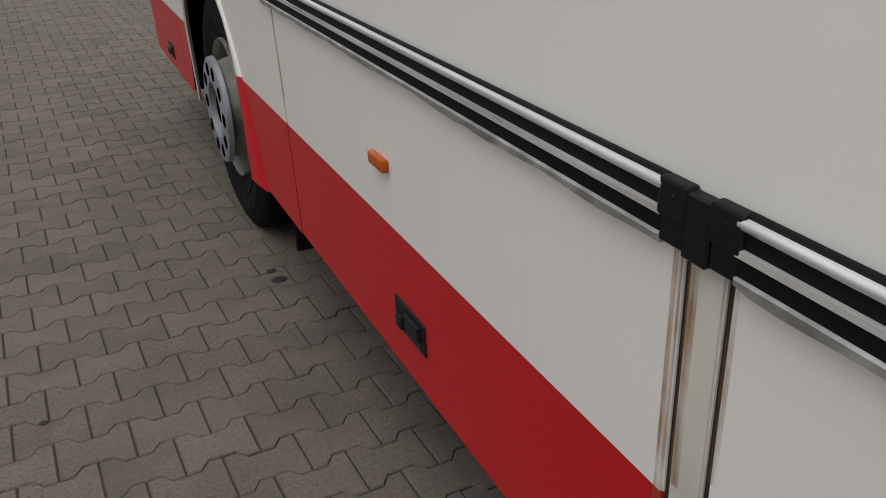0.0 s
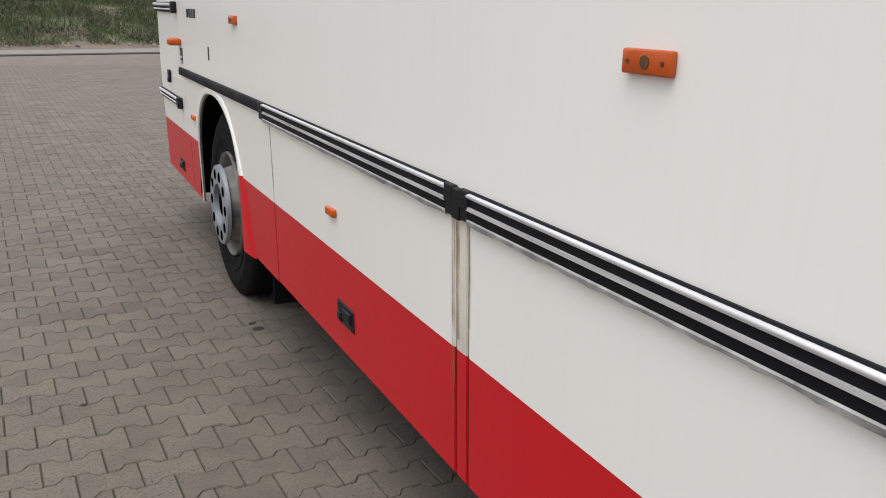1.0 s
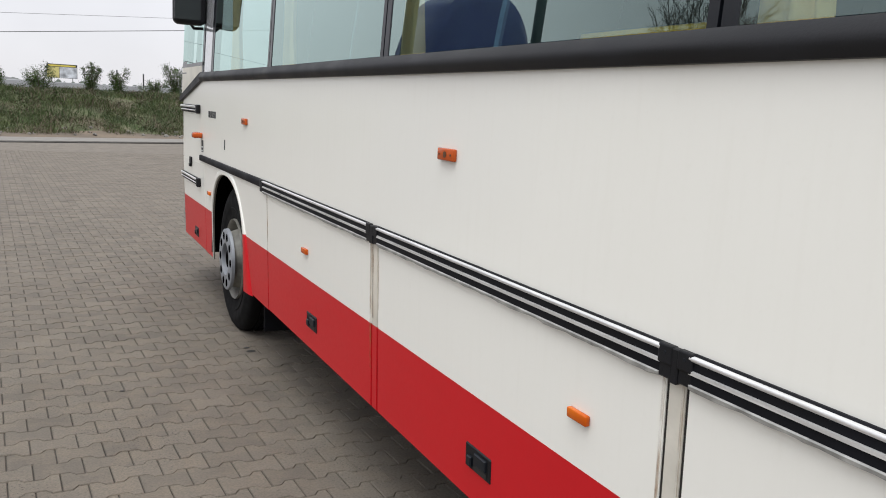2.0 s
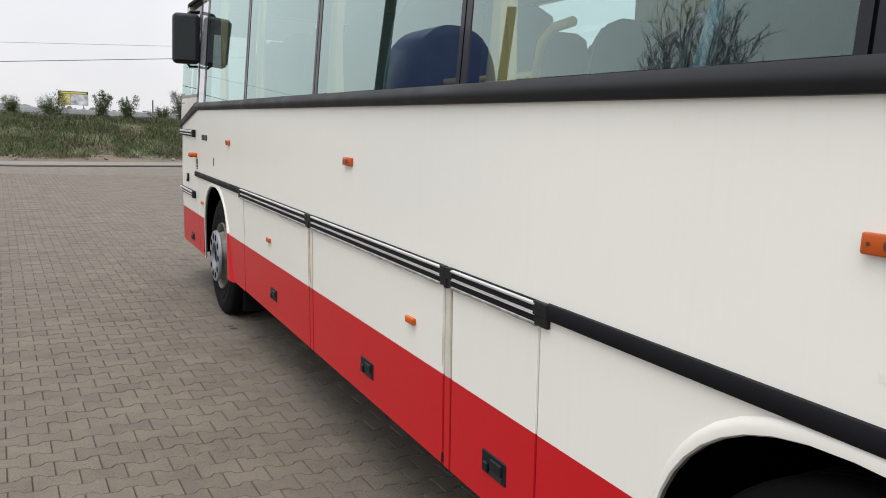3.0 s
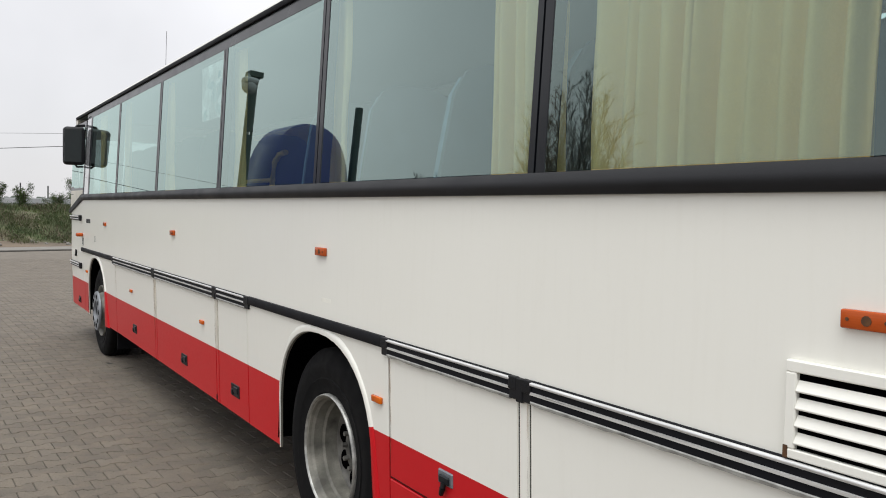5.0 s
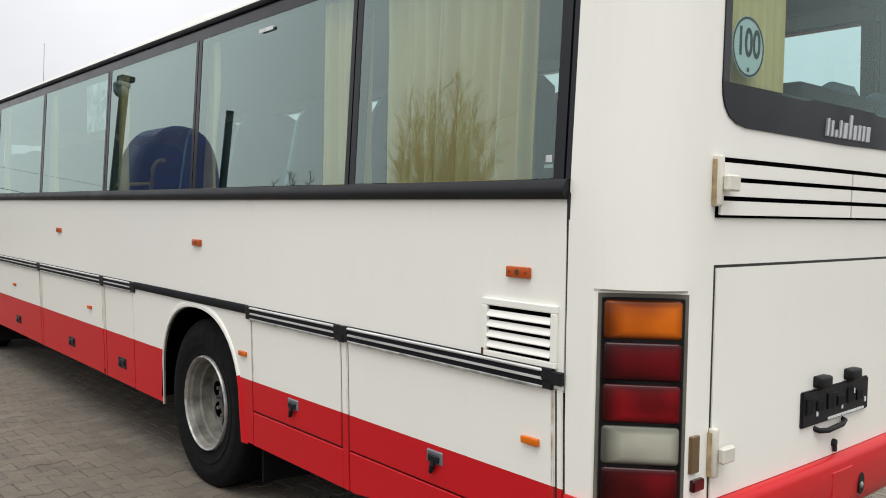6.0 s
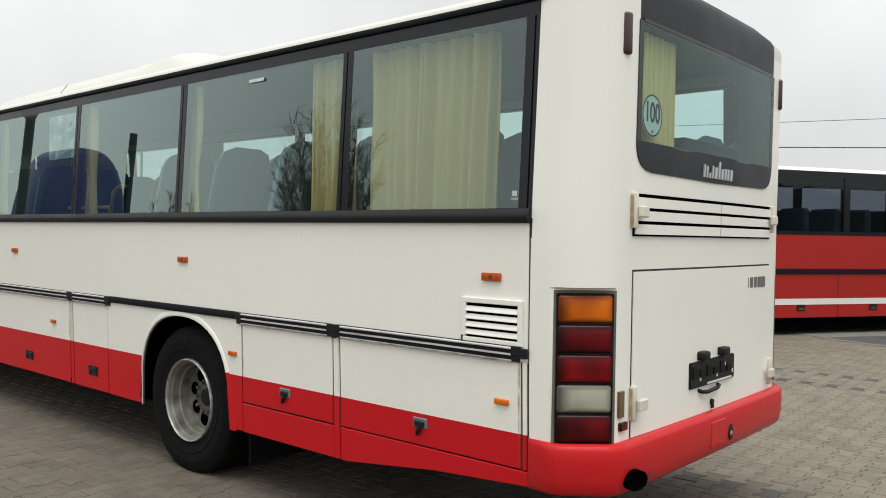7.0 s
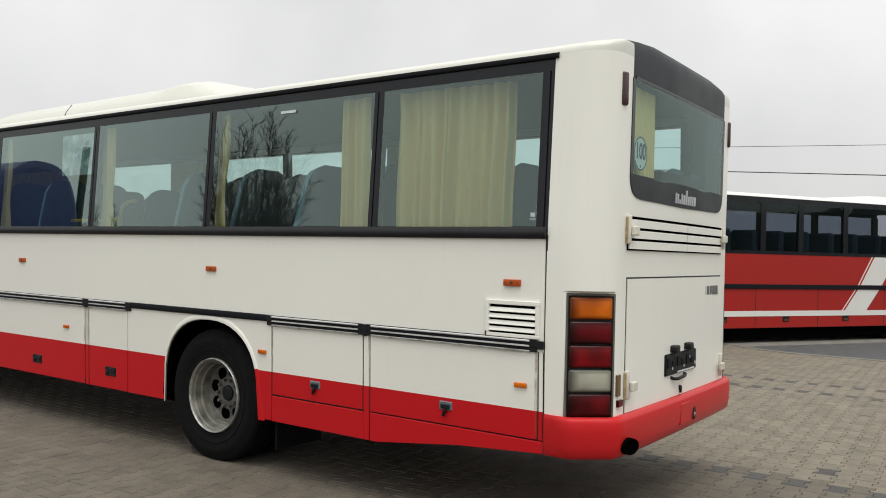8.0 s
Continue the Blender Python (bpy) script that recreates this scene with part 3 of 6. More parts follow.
def arch_panel(y0, y1, cy, z0=SKIRT):
    """Fixed panel round a wheel, cut out along the arch; white over red."""
    bm = bmesh.new()
    cut = arch_curve(cy, grow=0.006)
    lo = [(y, z) for y, z in cut if z <= RED_TOP]
    rear_foot = [(y, z) for y, z in lo if y < cy]
    front_foot = [(y, z) for y, z in lo if y > cy]
    over = [(y, z) for y, z in cut if z > RED_TOP]

    def cross(points):
        a, b = points
        k = (RED_TOP - a[1]) / (b[1] - a[1])
        return (a[0] + (b[0] - a[0]) * k, RED_TOP)
    ry = cross((rear_foot[-1], over[0]))
    fy = cross((over[-1], front_foot[0]))
    prism(bm, [(y0, RAIL_LOW), (y0, RED_TOP), ry] + over[:len(over) // 2 + 1] + [(cy, RAIL_LOW + 0.02)], "x", 0.0, 0.016, 0)
    prism(bm, [(y1, RAIL_LOW), (y1, RED_TOP), fy] + over[len(over) // 2:][::-1] + [(cy, RAIL_LOW + 0.02)], "x", 0.0, 0.016, 0)
    prism(bm, [(y0, RED_TOP), (y0, z0), (rear_foot[0][0], z0)] + [q for q in rear_foot[1:]] + [ry], "x", 0.0, 0.016, 1)
    prism(bm, [(y1, RED_TOP), (y1, z0), (front_foot[-1][0], z0)] + [q for q in front_foot[:-1][::-1]] + [fy], "x", 0.0, 0.016, 1)
    part("wheel_arch_panel", bm, [M_WHITE, M_RED], coach, "fixed side panel round the wheel, white over red")
    # flared lip
    bm = bmesh.new()
    a, b = arch_curve(cy), arch_curve(cy, grow=0.046)
    rows = []
    for i in range(len(a)):
        (ya, za), (yb, zb) = a[i], b[i]
        k = (0.12 if ya > cy else 0.35) + (0.88 if ya > cy else 0.65) * min(1.0, max(0.0, (za - 0.5) / 0.6)) ** 1.5
        yb, zb = ya + (yb - ya) * k, za + (zb - za) * k
        low = max(0.0, min(1.0, (0.95 - za) / 0.55)) if ya < cy else 0.0
        out = 0.020 * low if cy > 0 else 0.008 * low
        yb -= (0.165 if cy > 0 else 0.05) * low ** 1.2
        rows.append([bm.verts.new(q) for q in ((0.018, ya, za), (0.004 - out, ya, za), (-0.008 * k - out, ya + (yb - ya) * 0.10, za + (zb - za) * 0.10),
                                               (-0.010 * k - 0.62 * out, ya + (yb - ya) * 0.5, za + (zb - za) * 0.5), (-0.005 * k - 0.18 * out, ya + (yb - ya) * 0.9, za + (zb - za) * 0.9), (0.003, yb, zb))])
    for p, q in zip(rows, rows[1:]):
        for k in range(5):
            f = bm.faces.new((p[k], p[k + 1], q[k + 1], q[k]))
            c = f.calc_center_median()
            f.material_index = 1 if (c.z < RED_TOP and c.y < cy) else (2 if k == 0 else 0)
    part("arch_lip", bm, [M_WHITE, M_RED, M_ARCH], coach, "rounded flared wheel-arch lip", 60)


arch_panel(-3.613, -1.825, ARCH["rear"])
arch_panel(2.305, 4.30, ARCH["front"])
bm = bmesh.new()
two_tone(bm, 4.306, SIDE_FRONT, 0.41, RAIL_LOW)
part("front_side_panel", bm, [M_WHITE, M_RED], coach, "painted front corner panel, white over red")

# sill below the two rear flaps, its lower edge rising to the tail
bm = bmesh.new()
prism(bm, [(-4.511, 0.405), (-3.618, 0.405), (-3.618, 0.594), (-4.511, 0.594)], "x", 0.0, 0.03, bevel=0.003)
part("sill_panel", bm, M_RED, coach, "red sill panel")
bm = bmesh.new()
prism(bm, [(SIDE_REAR, 0.526), (-5.28, 0.486), (-4.61, 0.405), (-4.568, 0.405), (-4.568, 0.594), (SIDE_REAR, 0.594)], "x", 0.0, 0.03, bevel=0.003)
part("sill_panel", bm, M_RED, coach, "red sill panel")

# dark backing behind the seams, floor and underbody
bm = bmesh.new()
box(bm, 0.006, 0.05, -5.88, -3.55, 0.60, 1.11)
box(bm, 0.006, 0.05, -2.28, 2.80, 0.46, 1.11)
box(bm, 0.034, 0.05, 4.1, 5.3, 0.46, 1.6)
box(bm, 0.034, 0.05, -3.5, 4.2, 1.18, 1.75)
part("seam_backing", bm, M_GAP, coach)
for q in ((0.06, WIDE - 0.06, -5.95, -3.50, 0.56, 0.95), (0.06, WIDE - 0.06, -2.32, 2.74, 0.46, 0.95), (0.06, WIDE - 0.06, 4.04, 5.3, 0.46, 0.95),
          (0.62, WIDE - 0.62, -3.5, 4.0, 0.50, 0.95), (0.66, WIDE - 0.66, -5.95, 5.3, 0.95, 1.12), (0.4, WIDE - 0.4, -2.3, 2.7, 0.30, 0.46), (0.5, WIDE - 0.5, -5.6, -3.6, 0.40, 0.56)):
    boxes("underbody", M_DARK, coach, [q], 0.0, "dirty chassis underside, near-black with its shade in the colour")
for y0, y1 in ((-3.60, -3.585), (2.66, 2.675)):
    boxes("mud_flap", M_RUBBER, coach, [(0.09, 0.58, y0, y1, 0.17, 0.62)], 0.006, "black rubber mud flap behind the wheel")
bm = bmesh.new()
tube(bm, [(0.03, -1.165, 0.46), (0.03, -1.165, 0.425)], 0.012)
part("drain_stub", bm, M_BLACK, coach)

# wheel wells, near-black to hold their shade, and the seam before the tail
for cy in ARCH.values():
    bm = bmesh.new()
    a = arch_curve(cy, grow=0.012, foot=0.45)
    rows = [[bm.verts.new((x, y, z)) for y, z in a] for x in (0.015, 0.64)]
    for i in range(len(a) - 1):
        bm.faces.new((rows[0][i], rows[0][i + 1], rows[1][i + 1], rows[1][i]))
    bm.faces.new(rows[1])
    part("wheel_well", bm, M_DARK, coach, "dirty wheel well, near-black with its shade in the colour")
boxes("tail_seam", M_GAP, coach, [(-0.0015, 0.002, -5.897, -5.883, 0.53, BELT + 0.02)], 0, "black seam between side and tail")

# rub rails with bright trims, and the plain strips over the wheels
def rub_rail(y0, y1):
    bm = bmesh.new()
    box(bm, -0.012, 0.0, y0, y1, RAIL_LOW, RAIL_TOP - 0.004, bevel=0.003)
    rail = part("rub_rail", bm, M_RUBBER, coach, "black rub rail with two bright aluminium trims")
    bm = bmesh.new()
    prism(bm, [(-0.012, 1.1730), (-0.017, 1.1745), (-0.0190, 1.1795), (-0.017, 1.1845), (-0.012, 1.1860)], "y", y0, y1)
    part("bright_trim", bm, M_CHROME, rail, "bright aluminium bar", 60)
    bm = bmesh.new()
    prism(bm, [(-0.012, 1.144), (-0.0165, 1.1455), (-0.0165, 1.1530), (-0.012, 1.1545)], "y", y0, y1)
    part("thin_trim", bm, M_CHROME, rail, "thin aluminium bar", 60)
    bm = bmesh.new()
    rnd = random.Random(int(y0 * 100) + 900)
    yy, k = y0, []
    while yy < y1:
        k.append((yy, 1.113 + rnd.uniform(-0.0035, 0.003)))
        yy += 0.035
    k.append((y1, 1.114))
    prism(bm, k + [(y1, RAIL_LOW + 0.0065), (y0, RAIL_LOW + 0.0065)], "x", -0.0155, -0.001, bevel=0.003)
    part("sealing_lip", bm, M_SILVER, rail, "dented dull aluminium lower edge")
    return rail


for y0, y1 in ((0.625, 2.36), (-1.15, 0.515), (-1.81, -1.24), (-4.475, -3.625), (-5.80, -4.585)):
    rub_rail(y0, y1)
for y0, y1, z0, z1 in ((2.40, 4.44, 1.141, 1.189), (-3.585, -1.865, 1.142, 1.192)):
    bm = bmesh.new()
    prism(bm, [(0.0, z0), (-0.013, z0 + 0.002), (-0.016, z0 + 0.008), (-0.016, z1 - 0.008), (-0.012, z1 - 0.001), (0.0, z1)], "y", y0, y1)
    part("rub_strip", bm, M_RUBBER, coach, "plain matt black rub strip", 50)


def end_cap(y0, y1, low=RAIL_LOW - 0.003, top=RAIL_TOP - 0.004, deep=-0.018):
    bm = bmesh.new()
    box(bm, deep, 0.0, y0, y1, 1.146, top, bevel=0.004, segments=2)
    box(bm, -0.0135, 0.0, y0 + 0.002, y1 - 0.002, low, 1.149, bevel=0.003)
    cap = part("rail_end_cap", bm, M_BLACK, coach, "moulded black rail end cap")
    bm = bmesh.new()
    turned(bm, [(deep - 0.001, 0.0001), (deep - 0.001, 0.004), (deep + 0.002, 0.005)], (0, (y0 + y1) / 2, 1.172), 10)
    part("screw", bm, M_GREYTOP, cap)


for y0, y1 in ((2.345, 2.42), (0.585, 0.63), (0.508, 0.553), (-1.19, -1.145), (-1.249, -1.205), (-1.88, -1.80), (-3.635, -3.575), (-4.515, -4.47), (-4.588, -4.543), (-5.845, -5.795)):
    end_cap(y0, y1)
for a in ((0.55, 0.588, 1.112, 1.186), (-1.208, -1.187, 1.11, 1.188), (-4.546, -4.512, 1.11, 1.188), (-5.89, -5.84, 1.135, 1.182)):
    boxes("cap_bridge", M_BLACK, coach, [(-0.017, 0, *a)], 0.003)

# side marker lamps
def marker(y, z, w, h, screws):
    bm = bmesh.new()
    box(bm, -0.016, 0.0, y - w / 2, y + w / 2, z - h / 2, z + h / 2, bevel=0.004, segments=2)
    lamp = part("side_marker_lamp", bm, M_MARKERLAMP if screws else M_AMBER, coach, "orange plastic side marker lamp", 60)
    if screws:
        for k, r in ((-0.36, 0.004), (0.36, 0.004), (0.0, 0.011)):
            bm = bmesh.new()
            turned(bm, [(-0.0175, 0.0001), (-0.0175, r), (-0.014, r)], (0, y + k * w, z), 10)
            part("screw" if k else "reflector_dot", bm, M_RUST, lamp)


for y in (2.865, -0.056, -2.922, -5.667):
    marker(y, 1.513, 0.115, 0.040, True)
for y in (4.09, 1.515, -0.862, -3.522, -5.735):
    marker(y, 0.912, 0.082, 0.028, False)


# latches
def pocket_latch(y, z, parent):
    bm = bmesh.new()
    w, h = 0.082, 0.041
    box(bm, -0.004, 0.02, y - w, y + w, z - h, z + h, bevel=0.004)
    plate = part("latch_plate", bm, M_BLACK, parent, "black plastic pull latch set into the flap")
    for q in ((-0.012, 0.0, y - 0.06, y + 0.015, z - 0.012, z + 0.028), (-0.014, 0.0, y + 0.03, y + 0.06, z - 0.03, z + 0.006)):
        boxes("grip", M_GREYTOP, plate, [q], 0.004)
    boxes("recess", M_GAP, plate, [(-0.006, 0.0, y - 0.06, y + 0.02, z - 0.034, z - 0.014)])


for key, y in (("a", 1.42), ("b", -0.341), ("c", -1.564)):
    pocket_latch(y, 0.562, flaps[key])
pocket_latch(4.727, 0.51, coach)


def key_latch(y, z, parent):
    bm = bmesh.new()
    box(bm, -0.006, 0.01, y - 0.05, y + 0.05, z - 0.01, z + 0.046, bevel=0.005)
    plate = part("latch_plate", bm, M_ZINC, parent, "grey metal latch with a hanging key")
    boxes("paddle", M_GREYTOP, plate, [(-0.014, 0.0, y - 0.034, y + 0.034, z - 0.002, z + 0.028)], 0.004)
    bm = bmesh.new()
    tube(bm, [(-0.012, y, z + 0.002), (-0.016, y, z - 0.018)], 0.011, 10)
    tube(bm, [(-0.016, y, z - 0.018), (-0.016, y + 0.012, z - 0.045)], [0.012, 0.009], 8)
    part("key", bm, M_BLACK, plate, "black key and barrel")


key_latch(-4.06, 0.705, flaps["d"])
key_latch(-5.194, 0.703, flaps["e"])

# louvred vent
bm = bmesh.new()
y0, y1, z0, z1, w = -5.858, -5.488, 1.190, 1.408, 0.027
box(bm, -0.016, 0.0, y0, y1, z1 - w, z1, 0.003)
box(bm, -0.016, 0.0, y0, y1, z0, z0 + w * 0.8, 0.003)
box(bm, -0.016, 0.0, y0, y0 + w, z0 + w * 0.8, z1 - w, 0.003)
box(bm, -0.016, 0.0, y1 - w, y1, z0 + w * 0.8, z1 - w, 0.003)
vent = part("air_vent", bm, M_WHITE, coach, "white louvred engine air vent, rust at one corner")
boxes("vent_backing", M_DARK, vent, [(-0.003, 0.0, y0 + w, y1 - w, z0 + w * 0.8, z1 - w)])
for k in range(4):
    zz = z0 + w * 0.8 + 0.012 + k * 0.0385
    bm = bmesh.new()
    prism(bm, [(-0.016, zz), (-0.0172, zz + 0.003), (-0.005, zz + 0.0255), (-0.003, zz + 0.0235)], "y", y0 + w, y1 - w)
    part("louvre", bm, M_WHITE, vent)
boxes("rust_patch", M_RUST, vent, [(-0.0175, -0.015, y1 - 0.012, y1 - 0.001, z0, z0 + 0.028)])

# window band
bm = bmesh.new()
prism(bm, [(0.03, BELT - 0.004), (-0.016, BELT - 0.002), (-0.030, BELT + 0.018), (-0.030, BELT + 0.040), (-0.012, GLASS_LOW - 0.004), (0.03, GLASS_LOW)], "y", -5.888, 4.40)
part("belt_moulding", bm, M_BELT, coach, "rounded black rubber belt moulding below the windows", 40)
bm = bmesh.new()
prism(bm, [(4.40, BELT - 0.004), (5.42, 1.600), (5.43, 1.655), (4.43, 1.848), (4.40, 1.848)], "x", -0.02, 0.03, bevel=0.006)
part("belt_moulding", bm, M_BELT, coach, "belt moulding sloping down to the windscreen")


def leaning(bm, y0, y1, z0, z1, x0, x1, mat=0):
    o = [(x0 + lean(z0), z0), (x1 + lean(z0), z0), (x1 + lean(z1), z1), (x0 + lean(z1), z1)]
    prism(bm, o, "y", y0, y1, mat)


bm = bmesh.new()
leaning(bm, -5.888, 4.36, GLASS_TOP, EAVE - 0.022, 0.0, 0.06)
part("window_header", bm, M_FRAME, coach, "black band above the side windows")
bm = bmesh.new()
prism(bm, [(0.066, EAVE - 0.026), (0.038, EAVE - 0.026), (0.032, EAVE - 0.012), (0.038, EAVE + 0.004), (0.056, EAVE + 0.008), (0.076, EAVE + 0.004)], "y", -5.915, 5.20)
part("drip_rail", bm, M_RUBBER, coach, "black drip rail along the roof edge", 50)
for k, y in enumerate(PILLARS):
    bm = bmesh.new()
    a, b = (0.048, 0.038) if k else (0.026, 0.055)
    plan = [(0.05, y - a), (0.002, y - a), (-0.001, y - a + 0.003), (-0.001, y - 0.005), (0.008, y - 0.005), (0.008, y + 0.005), (-0.001, y + 0.005), (-0.001, y + b - 0.003), (0.002, y + b), (0.05, y + b)]
    foot, head = ([bm.verts.new((px + lean(z), py, z)) for px, py in plan] for z in (GLASS_LOW - 0.004, GLASS_TOP))
    for i in range(len(plan)):
        bm.faces.new((foot[i - 1], foot[i], head[i], head[i - 1]))
    bm.faces.new(foot)
    bm.faces.new(head)
    part("window_pillar", bm, M_FRAME, coach, "black pillar between side windows")
side_windows = []
for ya, yb in zip(PILLARS, PILLARS[1:]):
    ya, yb = ya + (0.038 if ya > -5.8 else 0.055), yb - 0.048
    side_windows.append(pane("side_window_glass", [(0.002 + lean(GLASS_LOW), yb, GLASS_LOW), (0.002 + lean(GLASS_LOW), ya, GLASS_LOW),
                              (0.002 + lean(GLASS_TOP), ya, GLASS_TOP), (0.002 + lean(GLASS_TOP), yb, GLASS_TOP)], 0.006, coach))

# driver's window and post
bm = bmesh.new()
leaning(bm, 4.07, 4.36, GLASS_LOW, GLASS_TOP + 0.03, 0.0, 0.05)
part("door_post", bm, M_POST, coach, "pale grey post behind the driver's window")
bm = bmesh.new()
for a in ((4.36, 4.42, GLASS_LOW, 2.76), (5.38, 5.17, GLASS_LOW, 2.72)):
    leaning(bm, *a, -0.004, 0.05)
leaning(bm, 4.36, 5.17, 1.90, 1.93, -0.004, 0.05)
leaning(bm, 4.36, 5.17, 2.68, 2.76, -0.004, 0.05)
leaning(bm, 4.69, 4.72, 1.93, 2.68, -0.004, 0.03)
part("driver_window_frame", bm, M_FRAME, coach, "black driver's window frame")
pane("driver_window_glass", [(0.004, 5.38, 1.93), (0.004, 4.42, 1.93), (0.028, 4.42, 2.68), (0.028, 5.38, 2.68)], 0.005, coach)
bm = bmesh.new()
prism(bm, [(4.43, 1.854), (5.42, 1.67), (5.38, 1.90), (4.43, 1.90)], "x", 0.0, 0.03)
leaning(bm, 5.17, 5.32, 1.90, EAVE - 0.03, 0.0, 0.04)
part("driver_door_panel", bm, M_CREAM, coach, "pale panel below the driver's window")

# front trims, indicator, small notices
for z in (1.553, 0.955):
    boxes("front_rail", M_RUBBER, coach, [(-0.012, 0, 4.50, 5.36, z - 0.032, z + 0.032)], 0.003, "short black front rub rail with bright trims")
    for q in ((-0.024, -0.011, 4.53, 5.36, z + 0.008, z + 0.026), (-0.02, -0.011, 4.53, 5.36, z - 0.018, z - 0.008)):
        boxes("front_rail_trim", M_CHROME, coach, [q], 0.004)
    boxes("front_rail_cap", M_BLACK, coach, [(-0.034, 0, 4.47, 4.53, z - 0.036, z + 0.036)], 0.006)
bm = bmesh.new()
box(bm, -0.075, 0.0, 4.37, 4.46, 1.325, 1.369, 0.012, 2)
part("front_indicator", bm, M_MARKERLAMP, coach, "projecting orange indicator lamp", 60)
boxes("fuel_notice", M_INK, coach, [(-0.003, 0, 4.34, 4.41, 1.215, 1.31)], 0, "small dark notice below the indicator")
boxes("notice_line", M_STICKER, coach, [(-0.0045, -0.002, 4.35, 4.40, 1.222 + 0.03 * k, 1.232 + 0.03 * k) for k in range(2)])
boxes("lock_plate", M_BLACK, coach, [(-0.014, 0, 4.86, 4.94, 1.08, 1.14), (-0.02, 0, 4.875, 4.925, 1.055, 1.085)], 0.004, "black door lock")
for k in range(4):
    boxes("model_letter", M_INK, coach, [(-0.004, 0, 3.84 + 0.075 * k, 3.89 + 0.075 * k, 1.50, 1.55)], 0.002, "dark raised model letter, too small to read")
boxes("small_notice", M_INK, coach, [(-0.002, 0, 3.495, 3.525, 1.29, 1.36)], 0, "tiny dark upright notice")
boxes("faded_sticker", plain("faded_film", (0.825, 0.815, 0.745), 0.35), coach, [(-0.0006, 0.0, -3.03, -2.92, 1.27, 1.29)], 0, "faded sticker trace")

# ---- far side wall, nose, interior ----
bm = bmesh.new()
box(bm, WIDE - 0.03, WIDE, SIDE_REAR, SIDE_FRONT, 0.44, BELT)
part("far_side_panel", bm, [M_WHITE], coach, "white and red far side panel")
bm = bmesh.new()
box(bm, WIDE - 0.001, WIDE + 0.003, SIDE_REAR, SIDE_FRONT, 0.44, RED_TOP)
part("far_red_band", bm, M_RED, coach)


def mirrored(bm, y0, y1, z0, z1, x0, x1):
    o = [(WIDE - x0 - lean(z0), z0), (WIDE - x1 - lean(z0), z0), (WIDE - x1 - lean(z1), z1), (WIDE - x0 - lean(z1), z1)]
    prism(bm, o, "y", y0, y1)


bm = bmesh.new()
mirrored(bm, SIDE_REAR, 5.2, GLASS_TOP, EAVE, 0.0, 0.06)
mirrored(bm, SIDE_REAR, 5.2, BELT, GLASS_LOW, 0.0, 0.06)
for y in PILLARS[:-1] + [3.6, 5.2]:
    mirrored(bm, y - 0.05, y + 0.05, GLASS_LOW, GLASS_TOP, 0.0, 0.05)
part("far_window_frame", bm, M_FRAME, coach, "black far-side window frames")
far_p = PILLARS[:-1] + [3.6, 5.2]
for ya, yb in zip(far_p, far_p[1:]):
    a, b, xa, xb = ya + 0.05, yb - 0.05, WIDE - lean(GLASS_LOW) - 0.004, WIDE - lean(GLASS_TOP) - 0.004
    pane("far_window_glass", [(xa, a, GLASS_LOW), (xa, b, GLASS_LOW), (xb, b, GLASS_TOP), (xb, a, GLASS_TOP)], 0.006, coach, M_FARGLASS)
# nose shell: painted below, windscreen above
bm = bmesh.new()
zs = [0.40, 0.772, 1.45, 1.5, 2.62, EAVE]
grid = []
for z in zs:
    o = outline(lean(z))
    k = [q for q in o if q[1] > 5.327]
    grid.append([bm.verts.new((x, y, z)) for x, y in k])
for j in range(len(zs) - 1):
    for i in range(len(grid[0]) - 1):
        q = (grid[j][i], grid[j][i + 1], grid[j + 1][i + 1], grid[j + 1][i])
        c = sum((v.co for v in q), Vector()) / 4
        if j == 3 and c.y > 5.38:
            continue
        bm.faces.new(q).material_index = 1 if j == 0 else 0
part("nose_shell", bm, [M_WHITE, M_RED], coach, "white coach nose with a red lower band", 40)
yw = FRONT + 0.0
pane("windscreen", [(2.25, yw - 0.10, 1.5), (0.2, yw - 0.10, 1.5), (0.2, yw - 0.14, 2.62), (2.25, yw - 0.14, 2.62)], 0.008, coach)

bm = bmesh.new()
box(bm, 0.06, WIDE - 0.06, -5.95, 5.2, 1.12, 1.15)
part("cabin_floor", bm, M_SEATBACK, coach)
bm = bmesh.new()
box(bm, 0.052, 0.075, -5.97, 5.2, 1.15, GLASS_LOW - 0.01)
box(bm, WIDE - 0.075, WIDE - 0.052, -5.97, 5.2, 1.15, GLASS_LOW - 0.01)
part("cabin_lining", bm, M_TRIM, coach)
bm = bmesh.new()
box(bm, 0.07, WIDE - 0.07, -6.10, 5.3, 2.85, 2.87)
part("cabin_ceiling", bm, M_CEIL, coach, "grey cabin ceiling")
for x0, x1 in ((0.12, 0.42), (WIDE - 0.42, WIDE - 0.12)):
    boxes("luggage_rack", M_TRIM, coach, [(x0, x1, -5.9, 3.6, 2.775, 2.80)], 0.01, "grey overhead luggage rack")


